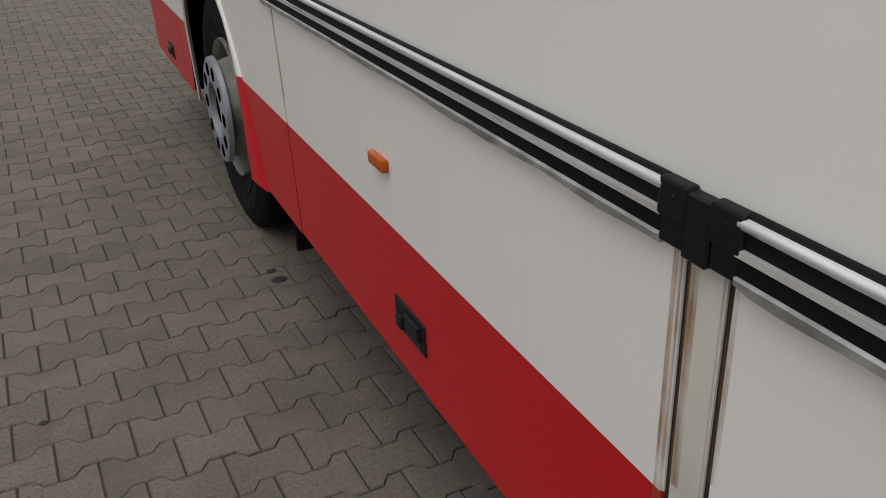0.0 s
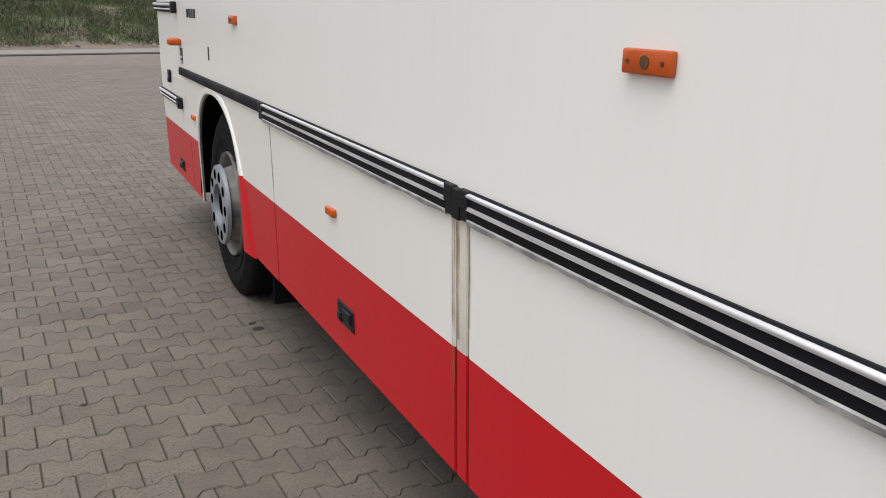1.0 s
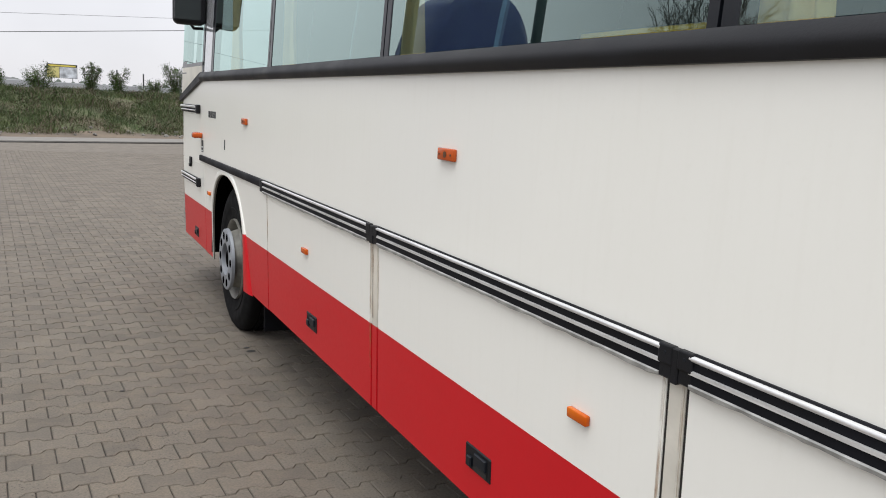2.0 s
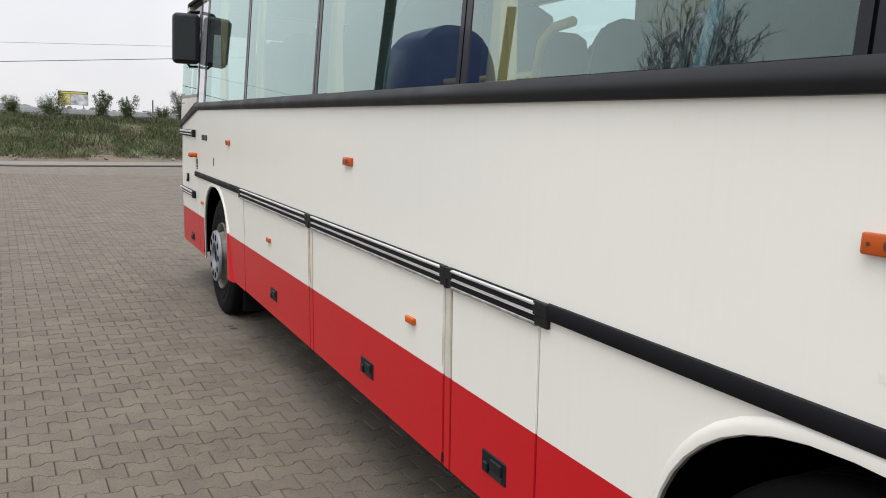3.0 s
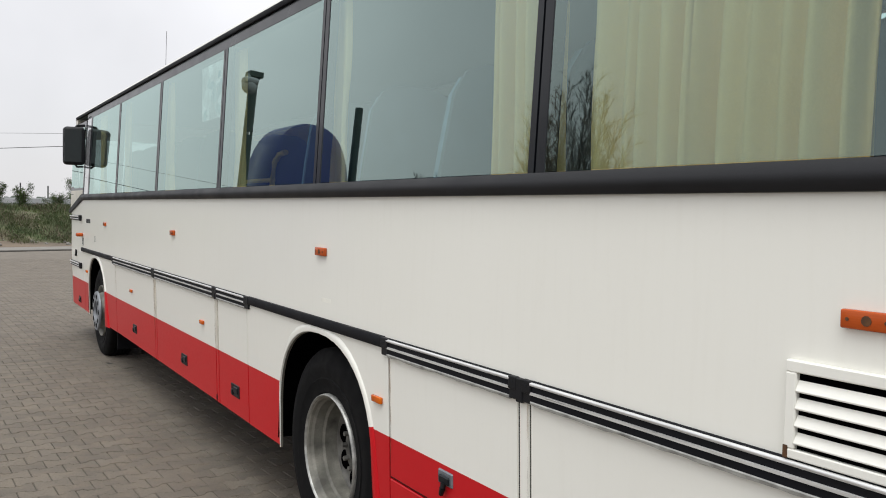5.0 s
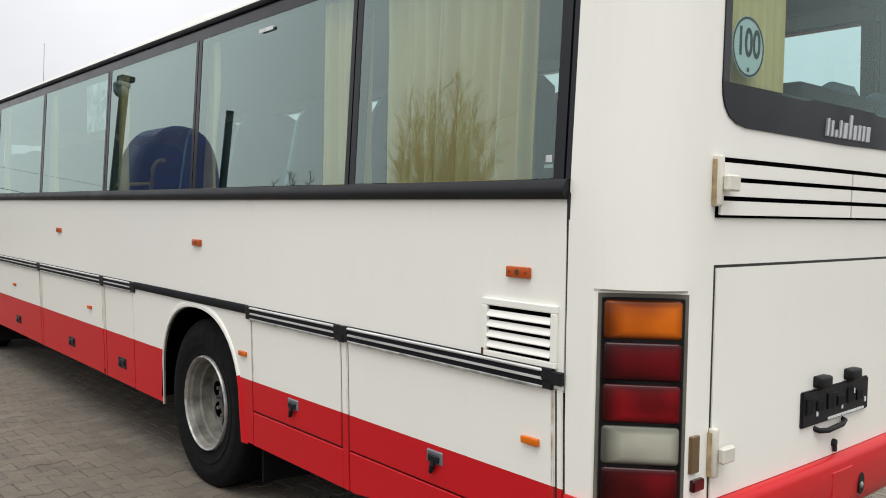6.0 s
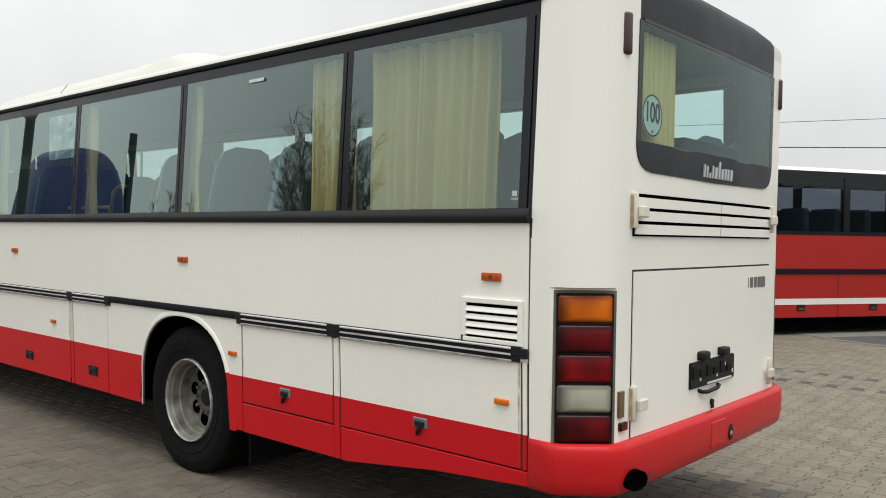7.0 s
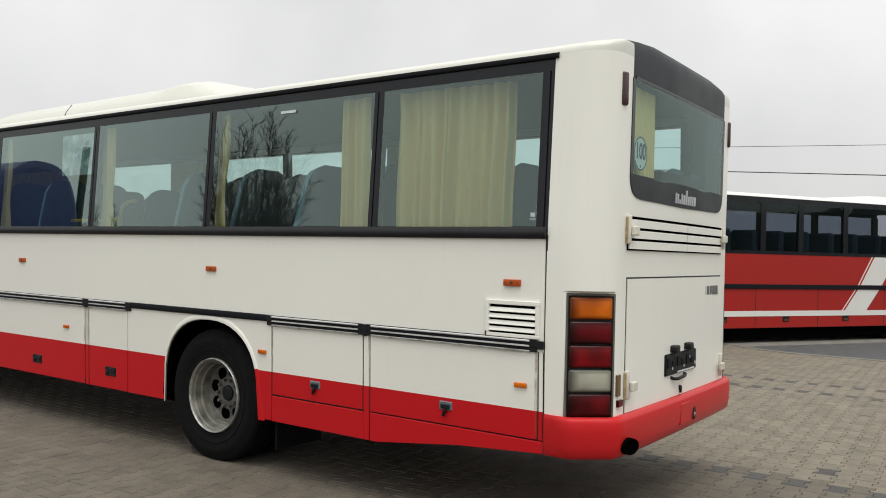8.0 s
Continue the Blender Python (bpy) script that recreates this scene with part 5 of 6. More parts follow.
# soot round the exhaust, rust runs beside the flap seams
bm = bmesh.new()
rows = []
for z in (0.535, 0.55, 0.57, 0.595):
    rows.append([bm.verts.new((x, rear_y(x) - 0.058 + (0.006 if x < 0.3 else 0), z)) for x in (0.27, 0.34, 0.42, 0.50)])
for p, q in zip(rows, rows[1:]):
    for i in range(3):
        bm.faces.new((p[i], p[i + 1], q[i + 1], q[i]))
part("soot_mark", bm, M_SOOT, bumper, "soot stain above the exhaust")
for y0, y1, z0 in ((0.598, 0.614, 0.58), (0.572, 0.588, 0.80), (-1.160, -1.150, 0.8), (-1.220, -1.212, 0.6), (2.284, 2.296, 0.6), (-4.560, -4.552, 0.8), (-5.842, -5.828, 0.62), (-3.634, -3.624, 0.7), (0.514, 0.526, 0.85)):
    bm = bmesh.new()
    vs = [bm.verts.new(q) for q in ((-0.0008, y0, z0), (-0.0008, y1, z0), (-0.0008, y1, 1.118), (-0.0008, y0, 1.118))]
    bm.faces.new(vs)
    part("rust_run", bm, M_STAIN, coach, "brown rust run below the rail")
for y0, y1, h in ((-5.78, -4.6, 0.003), (-1.05, 0.5, 0.003), (0.66, 2.3, 0.004), (-4.45, -3.65, 0.003)):
    bm = bmesh.new()
    vs = [bm.verts.new(q) for q in ((-0.0008, y0, 1.113 - h), (-0.0008, y1, 1.113 - h), (-0.0008, y1, 1.116), (-0.0008, y0, 1.116))]
    bm.faces.new(vs)
    part("dirt_line", bm, M_SOOT, coach, "dark dirt line below the rail")

# ---- wheels ----
def tyre(centre, name_parent):
    bm = bmesh.new()
    prof = [(0.17, 0.28), (0.03, 0.288), (0.012, 0.305), (0.010, 0.335), (0.002, 0.36), (-0.002, 0.372), (0.003, 0.376), (-0.004, 0.42), (-0.004, 0.45), (0.004, 0.462), (0.008, 0.485), (0.022, 0.512), (0.040, 0.524)]
    for k in range(5):
        x = 0.062 + k * 0.042
        prof += [(x, 0.526), (x + 0.030, 0.526), (x + 0.032, 0.513), (x + 0.040, 0.513)]
    prof += [(0.29, 0.49), (0.305, 0.42), (0.29, 0.30)]
    turned(bm, prof, centre, 72)
    for v in bm.verts:
        if v.co.z < 0.0:
            v.co.z = 0.0
    return part("tyre", bm, M_TYRE, name_parent, "worn black tyre", 35)


def rear_wheel(x, y, z, flip=False):
    c = (x, y, z)
    wheel = part("wheel", turned_mesh([(0.30, 0.232), (0.17, 0.234), (0.155, 0.240), (0.095, 0.243), (0.085, 0.256), (0.04, 0.262), (0.028, 0.272), (0.014, 0.276), (0.006, 0.283)], c), M_STEEL, coach, "steel wheel with deep dished rim and hand holes", 22)
    part("rim_lip", turned_mesh([(0.008, 0.282), (0.0, 0.285), (-0.003, 0.290), (0.0, 0.294), (0.012, 0.297), (0.03, 0.297)], c), M_SILVER, wheel, "chipped bright rim lip", 50)
    part("rim_disc", turned_mesh([(0.162, 0.240), (0.158, 0.228), (0.168, 0.216), (0.176, 0.205), (0.168, 0.135), (0.158, 0.125), (0.158, 0.0001)], c), M_DISC, wheel, "dished rim disc", 50)
    # black discs paint the shaded depth of the hand holes
    for k in range(8):
        a = 2 * math.pi * (k + 0.3) / 8
        bm = bmesh.new()
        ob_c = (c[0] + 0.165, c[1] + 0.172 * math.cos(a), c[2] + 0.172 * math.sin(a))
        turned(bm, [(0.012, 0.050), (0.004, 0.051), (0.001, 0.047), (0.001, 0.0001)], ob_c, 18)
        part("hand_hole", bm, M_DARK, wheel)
    for k in range(10):
        a = 2 * math.pi * k / 10
        bm = bmesh.new()
        turned(bm, [(0.0, 0.0001), (0.0, 0.012), (0.03, 0.013)], (c[0] + 0.13, c[1] + 0.108 * math.cos(a), c[2] + 0.108 * math.sin(a)), 6)
        part("wheel_nut", bm, M_DISC, wheel)
    part("axle_hub", turned_mesh([(0.14, 0.0001), (0.14, 0.040), (0.146, 0.06), (0.18, 0.075)], c, 20), M_GREYTOP, wheel, "greasy grey axle hub", 40)
    tyre(c, wheel)
    tyre((c[0] + 0.33, c[1], c[2]), wheel)
    return wheel


def turned_mesh(profile, centre, n=48):
    bm = bmesh.new()
    turned(bm, profile, centre, n)
    return bm


def front_wheel(x, y, z):
    c = (x, y, z)
    wheel = part("wheel", turned_mesh([(0.20, 0.262), (0.03, 0.268), (0.008, 0.28), (0.0, 0.29), (0.012, 0.294), (0.03, 0.292)], c), M_STEEL, coach, "steel front wheel with a projecting hub ring", 50)
    part("rim_disc", turned_mesh([(0.12, 0.265), (0.10, 0.24), (0.03, 0.215), (-0.033, 0.195), (-0.038, 0.12)], c), M_STEEL, wheel, "bulged rim disc", 50)
    ring = part("hub_ring", turned_mesh([(-0.033, 0.225), (-0.053, 0.221), (-0.057, 0.212), (-0.057, 0.128), (-0.058, 0.118), (-0.008, 0.114)], c), M_RING, wheel, "grey nut-guard ring with ten round holes", 50)
    # ring holes are black discs too, their shade put into the colour
    for k in range(10):
        a = 2 * math.pi * k / 10
        q = (c[0] - 0.0585, c[1] + 0.172 * math.cos(a), c[2] + 0.172 * math.sin(a))
        part("ring_hole", turned_mesh([(0.0, 0.0001), (0.0, 0.029), (0.006, 0.031)], q, 14), M_DARK, ring)
    part("hub_cap", turned_mesh([(-0.04, 0.0001), (-0.04, 0.06), (-0.025, 0.085), (0.02, 0.105)], c, 24), M_DARK, wheel, "dark hub centre", 40)
    tyre(c, wheel)


rear_wheel(0.05, *REAR_WHEEL)
front_wheel(0.060, *FRONT_WHEEL)
for y, z in (REAR_WHEEL, FRONT_WHEEL):
    tyre((WIDE - 0.40, y, z), coach)

# the lower side draws in towards the skirt
LOWER = {"luggage_flap", "side_post", "wheel_arch_panel", "arch_lip", "front_side_panel", "sill_panel", "seam_backing", "tail_seam", "side_marker_lamp", "latch_plate",
         "grip", "recess", "paddle", "key", "rust_run", "dirt_line", "front_rail", "front_rail_trim", "front_rail_cap", "tail_shell", "rear_bumper", "nose_shell"}
for ob in coach.children_recursive:
    if ob.type == "MESH" and ob.name.split(".")[0] in LOWER:
        for v in ob.data.vertices:
            if v.co.x < 0.2 and v.co.z < 1.118:
                v.co.x += TUCK * (1.118 - v.co.z) * (1 - max(0.0, v.co.x) / 0.2)

# ---- door mirror, roof unit, aerial ----
bm = bmesh.new()
box(bm, -0.225, 0.022, 4.33, 4.47, 2.205, 2.67, 0.045, 4)
mir = part("door_mirror", bm, M_BLACK, coach, "large black door mirror housing", 50)
boxes("mirror_glass", plain("mirror_dark", (0.015, 0.016, 0.018), 0.2, 0.0), mir, [(-0.222, -0.027, 4.324, 4.331, 2.24, 2.635)], 0)
bm = bmesh.new()
tube(bm, [(0.03, 4.47, 2.70), (-0.06, 4.44, 2.69), (-0.10, 4.41, 2.64)], 0.016, 8)
part("mirror_arm", bm, M_BLACK, mir)
bm = bmesh.new()
tube(bm, [(0.01, 4.47, 2.19), (-0.06, 4.44, 2.185), (-0.10, 4.41, 2.23)], 0.012, 8)
part("mirror_arm", bm, M_BLACK, mir)
bm = bmesh.new()
rows = []
for y, s in ((-2.72, 0.02), (-2.5, 0.25), (-2.3, 0.62), (-2.1, 0.9), (-1.85, 1.0), (-1.6, 0.95), (-1.3, 0.86), (0.0, 0.84), (1.2, 0.80), (1.55, 0.62), (1.80, 0.05)):
    h = 0.20 * s
    rows.append([bm.verts.new(q) for q in ((0.42, y, 2.985), (0.44, y, 3.0 + h * 0.3), (0.50, y, 3.0 + h * 0.80), (0.62, y, 3.01 + h), (1.225, y, 3.03 + h * 1.05), (1.83, y, 3.01 + h), (1.95, y, 3.0 + h * 0.80), (2.01, y, 3.0 + h * 0.3), (2.03, y, 2.985))])
for p, q in zip(rows, rows[1:]):
    for j in range(8):
        bm.faces.new((p[j], p[j + 1], q[j + 1], q[j]))
unit = part("roof_air_unit", bm, M_ROOF, coach, "long white roof air-conditioning unit", 35)
for y in (0.0,):
    bm = bmesh.new()
    prism(bm, [(0.417, 2.99), (0.4385, 3.0505), (0.4985, 3.1365), (0.504, 3.134), (0.444, 3.047), (0.424, 2.99)], "y", y, y + 0.010)
    part("unit_seam", bm, M_GAP, unit, "thin dark panel seam")
# a dark line drawn for the shaded gap under the unit
bm = bmesh.new()
tube(bm, [(0.424, -2.25, 2.992), (0.424, -1.2, 2.994), (0.424, 1.5, 2.994)], 0.004, 6)
part("unit_base_seal", bm, M_GAP, unit, "dark line for the shaded gap along the base")
bm = bmesh.new()
tube(bm, [(0.5, 2.35, 2.99), (0.5, 2.30, 3.55)], 0.0022, 5)
part("aerial", bm, M_BLACK, coach, "thin whip aerial")


# ---- the yard ----
bm = bmesh.new()
vs = [bm.verts.new(q) for q in ((-2500, -2500, -0.02), (2500, -2500, -0.02), (2500, 2500, -0.02), (-2500, 2500, -0.02))]
bm.faces.new(vs)
tagged(part("ground", bm, M_YARD), "grey paved yard running to the horizon", "ground", kind="structure")

# kerb across the far end of the yard and a pale strip behind it
def slab(name, outline_xy, z0, z1, material, label, category):
    bm = bmesh.new()
    prism(bm, outline_xy, "z", z0, z1, bevel=0.01)
    return tagged(part(name, bm, material), label, category, kind="structure")


slab("kerb", [(-40, 22.6), (-2, 25.8), (4, 27.8), (40, 39.5), (40, 39.8), (4, 28.1), (-2, 26.1), (-40, 22.9)], -0.02, 0.035, M_KERB, "pale concrete kerb at the edge of the yard", "kerb")
# the shadow line at the kerb's foot, laid as a dark strip
slab("gutter", [(-40, 22.45), (-2, 25.65), (4, 27.65), (40, 39.35), (40, 39.49), (4, 27.79), (-2, 25.79), (-40, 22.59)], -0.02, 0.004, M_GAP, "dark line along the kerb, its shadow laid as a strip", "gutter")
slab("pavement", [(-40, 22.92), (-2, 26.12), (4, 28.12), (40, 39.82), (40, 43), (4, 30), (-2, 28), (-40, 25)], -0.02, 0.03, M_KERB, "light concrete strip behind the kerb", "pavement")
slab("dark_strip", [(12.27, -3.68), (15.6, -5.72), (30, -14.3), (30, -26), (11.9, -26), (11.9, -4.6)], -0.02, 0.009, M_ASPHALT, "dark cobbled strip beside the paving", "road")
slab("edge_strip", [(12.95, -2.2), (16.5, -4.4), (31, -13.0), (31, -14.8), (15.6, -5.70), (12.27, -3.66)], -0.02, 0.014, M_KERB, "pale band of edging stones", "kerb")
slab("edge_strip", [(12.15, -3.68), (12.26, -3.68), (11.89, -4.6), (11.89, -26), (11.78, -26), (11.78, -4.58)], -0.02, 0.016, M_KERB, "pale edging stones", "kerb")


# bank of weeds behind the kerb
def bank_h(x, y):
    e = y - (28.2 + 0.33 * max(0, x + 2) + 0.08 * min(0, x + 2))
    t = min(1, max(0, e / 7.0))
    return 0.06 + 1.45 * t * t * (3 - 2 * t) + 0.14 * noise.noise(Vector((x * 0.4, y * 0.4, 0))) * min(1, e / 1.5 if e > 0 else 0)


bm = bmesh.new()
xs, es = np.linspace(-40, 45, 120), [0, 0.5, 1.2, 2, 3, 4, 5, 6, 7, 9, 12, 20, 60]
grid = []
for e in es:
    line = []
    for x in xs:
        y = 28.2 + 0.33 * max(0, x + 2) + 0.08 * min(0, x + 2) + e
        line.append(bm.verts.new((x, y, bank_h(x, y) if e else -0.01)))
    grid.append(line)
for j in range(len(es) - 1):
    for i in range(len(xs) - 1):
        bm.faces.new((grid[j][i], grid[j][i + 1], grid[j + 1][i + 1], grid[j + 1][i])).material_index = 0 if j < 2 else 1
tagged(part("bank", bm, [M_SOIL, M_BANK], smooth=180), "earth bank overgrown with grass and weeds", "bank", kind="structure")


def blades(name, count, region, hmin, hmax, width, material, label, category, seed, spread_=0.5):
    """Many bent blades standing on the bank, in one mesh."""
    rnd = np.random.RandomState(seed)
    V, F = [], []
    for _ in range(count):
        x = rnd.uniform(region[0], region[1])
        e = region[2] + (region[3] - region[2]) * rnd.rand()
        y = 28.2 + 0.33 * max(0, x + 2) + 0.08 * min(0, x + 2) + e
        clump = noise.noise(Vector((x * 0.7, y * 0.7, seed)))
        if clump < -0.15:
            continue
        z, h = bank_h(x, y) - 0.03, rnd.uniform(hmin, hmax) * (0.7 + 0.8 * max(0, clump))
        a, w = rnd.uniform(0, 6.28), width * rnd.uniform(0.6, 1.4)
        dx, dy = math.cos(a) * w, math.sin(a) * w
        bx, by = rnd.normal(0, spread_ * h, 2)
        k = len(V)
        V += [(x - dx, y - dy, z), (x + dx, y + dy, z), (x + bx * 0.4 + dx * 0.8, y + by * 0.4 + dy * 0.8, z + h * 0.6), (x + bx * 0.4 - dx * 0.8, y + by * 0.4 - dy * 0.8, z + h * 0.6), (x + bx, y + by, z + h)]
        F += [(k, k + 1, k + 2, k + 3), (k + 3, k + 2, k + 4)]
    me = bpy.data.meshes.new(name)
    me.from_pydata(V, [], F)
    me.materials.append(material)
    return tagged(new(name, me), label, category, kind="stuff")


blades("grass", 44000, (-7, 13, 0.8, 9), 0.06, 0.26, 0.014, M_GRASS, "rough green grass on the bank", "grass", 3)
blades("grass", 18000, (-7, 13, 1.5, 10), 0.1, 0.36, 0.012, M_WEED, "tall green weeds on the bank", "weeds", 4)
blades("dry_weeds", 14000, (-7, 13, 0.5, 10), 0.1, 0.42, 0.009, M_DRY, "dry brown weed stalks on the bank", "weeds", 5, 0.7)


def low_cover(count, region, size, material, label, seed):
    """Low leafy cover in clumps, hugging the bank."""
    rnd = np.random.RandomState(seed)
    V, F = [], []
    while len(F) < count:
        x, e = rnd.uniform(region[0], region[1]), rnd.uniform(region[2], region[3])
        y = 28.2 + 0.33 * max(0, x + 2) + 0.08 * min(0, x + 2) + e
        clump = noise.noise(Vector((x * 0.9, y * 0.9, seed)))
        if clump < -0.05:
            continue
        p = Vector((x, y, bank_h(x, y) + rnd.uniform(0.0, 0.1 + 0.45 * clump)))
        a = Vector(rnd.normal(0, 1, 3)).normalized() * size * rnd.uniform(0.6, 1.5)
        b = a.cross(Vector((0.2, 0.3, 1))).normalized() * size * 0.5
        k = len(V)
        V += [tuple(p - a), tuple(p + b), tuple(p + a), tuple(p - b)]
        F.append((k, k + 1, k + 2, k + 3))
    me = bpy.data.meshes.new("low_weeds")
    me.from_pydata(V, [], F)
    me.materials.append(material)
    return tagged(new("low_weeds", me), label, "weeds", kind="stuff")


low_cover(22000, (-7, 13, 1.2, 9), 0.032, M_WEED, "low leafy green weeds on the bank", 21)
low_cover(12000, (-7, 13, 0.6, 9), 0.03, M_DRY, "low brown withered weeds on the bank", 22)
rnd = random.Random(8)
bm = bmesh.new()
for _ in range(70):
    x, e = rnd.uniform(-6, 10), rnd.uniform(0.3, 1.6)
    y = 28.2 + 0.33 * max(0, x + 2) + 0.08 * min(0, x + 2) + e
    r = rnd.uniform(0.03, 0.10)
    bmesh.ops.create_icosphere(bm, subdivisions=1, radius=r, matrix=Matrix.Translation((x, y, bank_h(x, y) + r * 0.3)) @ pose(0, 0, 0, rnd.uniform(0, 90), 0, rnd.uniform(0, 360)) @ Matrix.Diagonal((1.3, 1, 0.6, 1)))
tagged(part("rubble", bm, M_KERB), "pale stones and rubble at the foot of the bank", "stones", kind="stuff")


# ---- shrubs and trees ----
def leaf_cloud(name, centres, count, size, material, parent, seed, label=""):
    rnd = np.random.RandomState(seed)
    V, F = [], []
    for _ in range(count):
        c, r = centres[rnd.randint(len(centres))]
        d = rnd.normal(0, 0.45, 3) * r
        p = Vector(c) + Vector(d)
        n1 = Vector(rnd.normal(0, 1, 3)).normalized()
        n2 = n1.cross(Vector((0.3, 0.2, 1))).normalized()
        s = size * rnd.uniform(0.6, 1.4)
        k = len(V)
        V += [tuple(p - n1 * s), tuple(p + n2 * s * 0.5), tuple(p + n1 * s), tuple(p - n2 * s * 0.5)]
        F.append((k, k + 1, k + 2, k + 3))
    me = bpy.data.meshes.new(name)
    me.from_pydata(V, [], F)
    me.materials.append(material)
    ob = new(name, me)
    ob.parent = parent
    ob.matrix_parent_inverse = parent.matrix_basis.inverted()
    if label:
        ob["label"] = label
    return ob


def shrub(x, y, z, height, width, seed, label):
    rnd = random.Random(seed)
    root = empty("shrub", (x, y, z), label, "shrub", "shrubs on the bank")
    bm = bmesh.new()
    tips = []
    for k in range(9):
        a = rnd.uniform(0, 6.28)
        top = Vector((x + math.cos(a) * width * rnd.uniform(0.1, 0.55), y + math.sin(a) * width * rnd.uniform(0.1, 0.55), z + height * rnd.uniform(0.55, 1.0)))
        midp = Vector((x, y, z)).lerp(top, 0.5) + Vector((rnd.uniform(-0.1, 0.1), rnd.uniform(-0.1, 0.1), 0.05))
        tube(bm, [(x, y, z), midp, top], [0.03, 0.018, 0.006], 5)
        for t in (0.15, 0.35, 0.55, 0.75, 0.92):
            tips.append((tuple(Vector((x, y, z)).lerp(top, t)), width * 0.25 * (1.35 - 0.85 * t)))
    part("stem_clump", bm, M_BARK, root)
    leaf_cloud("foliage", tips, int(2200 * height * width) + 1300, 0.030, M_LEAF, root, seed, "sparse spring foliage")


def on_bearing(az, dist, eye=(-1.33, -3.88)):
    a = radians(az)
    return eye[0] + dist * math.sin(a), eye[1] + dist * math.cos(a)


for az, dist, hgt, wid, lab in ((0.5, 40, 1.25, 1.5, "dense green shrub on the bank"), (3.25, 41, 1.55, 0.9, "slim upright green shrub on the bank"),
                                (4.9, 42, 1.35, 0.9, "small upright green shrub on the bank"), (8.25, 44, 1.75, 1.4, "leafy green shrub on the bank beside the coach"),
                                (9.6, 45, 1.6, 1.6, "leafy green shrub on the bank"), (-1.8, 42, 1.0, 1.2, "low green shrub on the bank"), (6.9, 45, 0.9, 1.3, "low green shrub on the bank")):
    x, y = on_bearing(az, dist)
    shrub(x, y, bank_h(x, y) - 0.05, hgt, wid, int(az * 10) + 77, lab)


def bare_tree(x, y, height, seed, half_width, label="tall bare tree with a rounded crown of fine twigs", limbs=34, twigs=30):
    """A short trunk that forks low into curved limbs, which fan out into a rounded crown of twigs."""
    rnd = random.Random(seed)
    root = empty("bare_tree", (x, y, 0), label, "tree", "bare trees across the yard")
    V, F = [], []

    def branch(pts, r0, r1, sides):
        k = len(V)
        for i, p in enumerate(pts):
            d = (pts[min(i + 1, len(pts) - 1)] - pts[max(i - 1, 0)]).normalized()
            side = d.cross(Vector((0.31, 0.72, 0.2))).normalized()
            up = side.cross(d)
            r = r0 + (r1 - r0) * i / (len(pts) - 1)
            for j in range(sides):
                a = 2 * math.pi * j / sides
                V.append(tuple(p + (side * math.cos(a) + up * math.sin(a)) * r))
        for i in range(len(pts) - 1):
            for j in range(sides):
                F.append((k + i * sides + j, k + i * sides + (j + 1) % sides, k + (i + 1) * sides + (j + 1) % sides, k + (i + 1) * sides + j))

    def wander(p, d, length, n, curl):
        pts = [p]
        for _ in range(n):
            d = (d + Vector((rnd.gauss(0, curl), rnd.gauss(0, curl), rnd.gauss(0.05, curl)))).normalized()
            pts.append(pts[-1] + d * length / n)
        return pts

    branch([Vector((x, y, z)) for z in (-0.1, height * 0.08, height * 0.17)], 0.24, 0.16, 8)
    for m in range(limbs):
        az, el = m * 2.399 + rnd.uniform(-0.3, 0.3), math.asin(min(0.99, 0.02 + 0.98 * (m + 0.5) / limbs))
        grow = rnd.uniform(0.86, 1.04)
        tip = Vector((x + half_width * grow * math.cos(el) * math.cos(az), y + half_width * grow * math.cos(el) * math.sin(az), height * (0.50 + 0.50 * grow * math.sin(el))))
        start = Vector((x, y, height * rnd.uniform(0.07, 0.17)))
        knee = start.lerp(tip, 0.45) + Vector((tip.x - x, tip.y - y, 0)) * 0.12 + Vector((rnd.gauss(0, 0.2), rnd.gauss(0, 0.2), -0.02 * height))
        pts = []
        for i in range(9):
            t = i / 8
            pts.append(start * (1 - t) ** 2 + knee * 2 * t * (1 - t) + tip * t * t + Vector((rnd.gauss(0, 0.07), rnd.gauss(0, 0.07), rnd.gauss(0, 0.05))))
        branch(pts, 0.085, 0.016, 5)
        for q in range(twigs):
            t = 0.22 + 0.76 * (q + rnd.random()) / twigs
            i = min(7, int(t * 8))
            p = pts[i].lerp(pts[i + 1], t * 8 - i)
            d = ((pts[i + 1] - pts[i]).normalized() + Vector((rnd.gauss(0, 0.75), rnd.gauss(0, 0.75), rnd.uniform(-0.1, 0.45)))).normalized()
            long = height * rnd.uniform(0.09, 0.17) * (1.2 - 0.72 * t)
            tw = wander(p, d, long, 3, 0.12)
            branch(tw, 0.026, 0.014, 3)
            for _ in range(6):
                j = rnd.randint(0, 2)
                dd = ((tw[j + 1] - tw[j]).normalized() + Vector((rnd.gauss(0, 0.45), rnd.gauss(0, 0.45), rnd.uniform(-0.1, 0.4)))).normalized()
                branch(wander(tw[j].lerp(tw[j + 1], rnd.random()), dd, long * rnd.uniform(0.35, 0.65), 2, 0.15), 0.016, 0.010, 3)
    me = bpy.data.meshes.new("trunk_and_limbs")
    me.from_pydata(V, [], F)
    me.materials.append(M_BARK)
    ob = new("trunk_and_limbs", me)
    ob.parent, ob.matrix_parent_inverse = root, root.matrix_basis.inverted()


bare_tree(-40.0, 42.0, 17.2, 5, 4.5)
bare_tree(-29.5, 47.0, 8.2, 6, 2.4, "smaller bare tree with fine upright twigs", 12, 14)

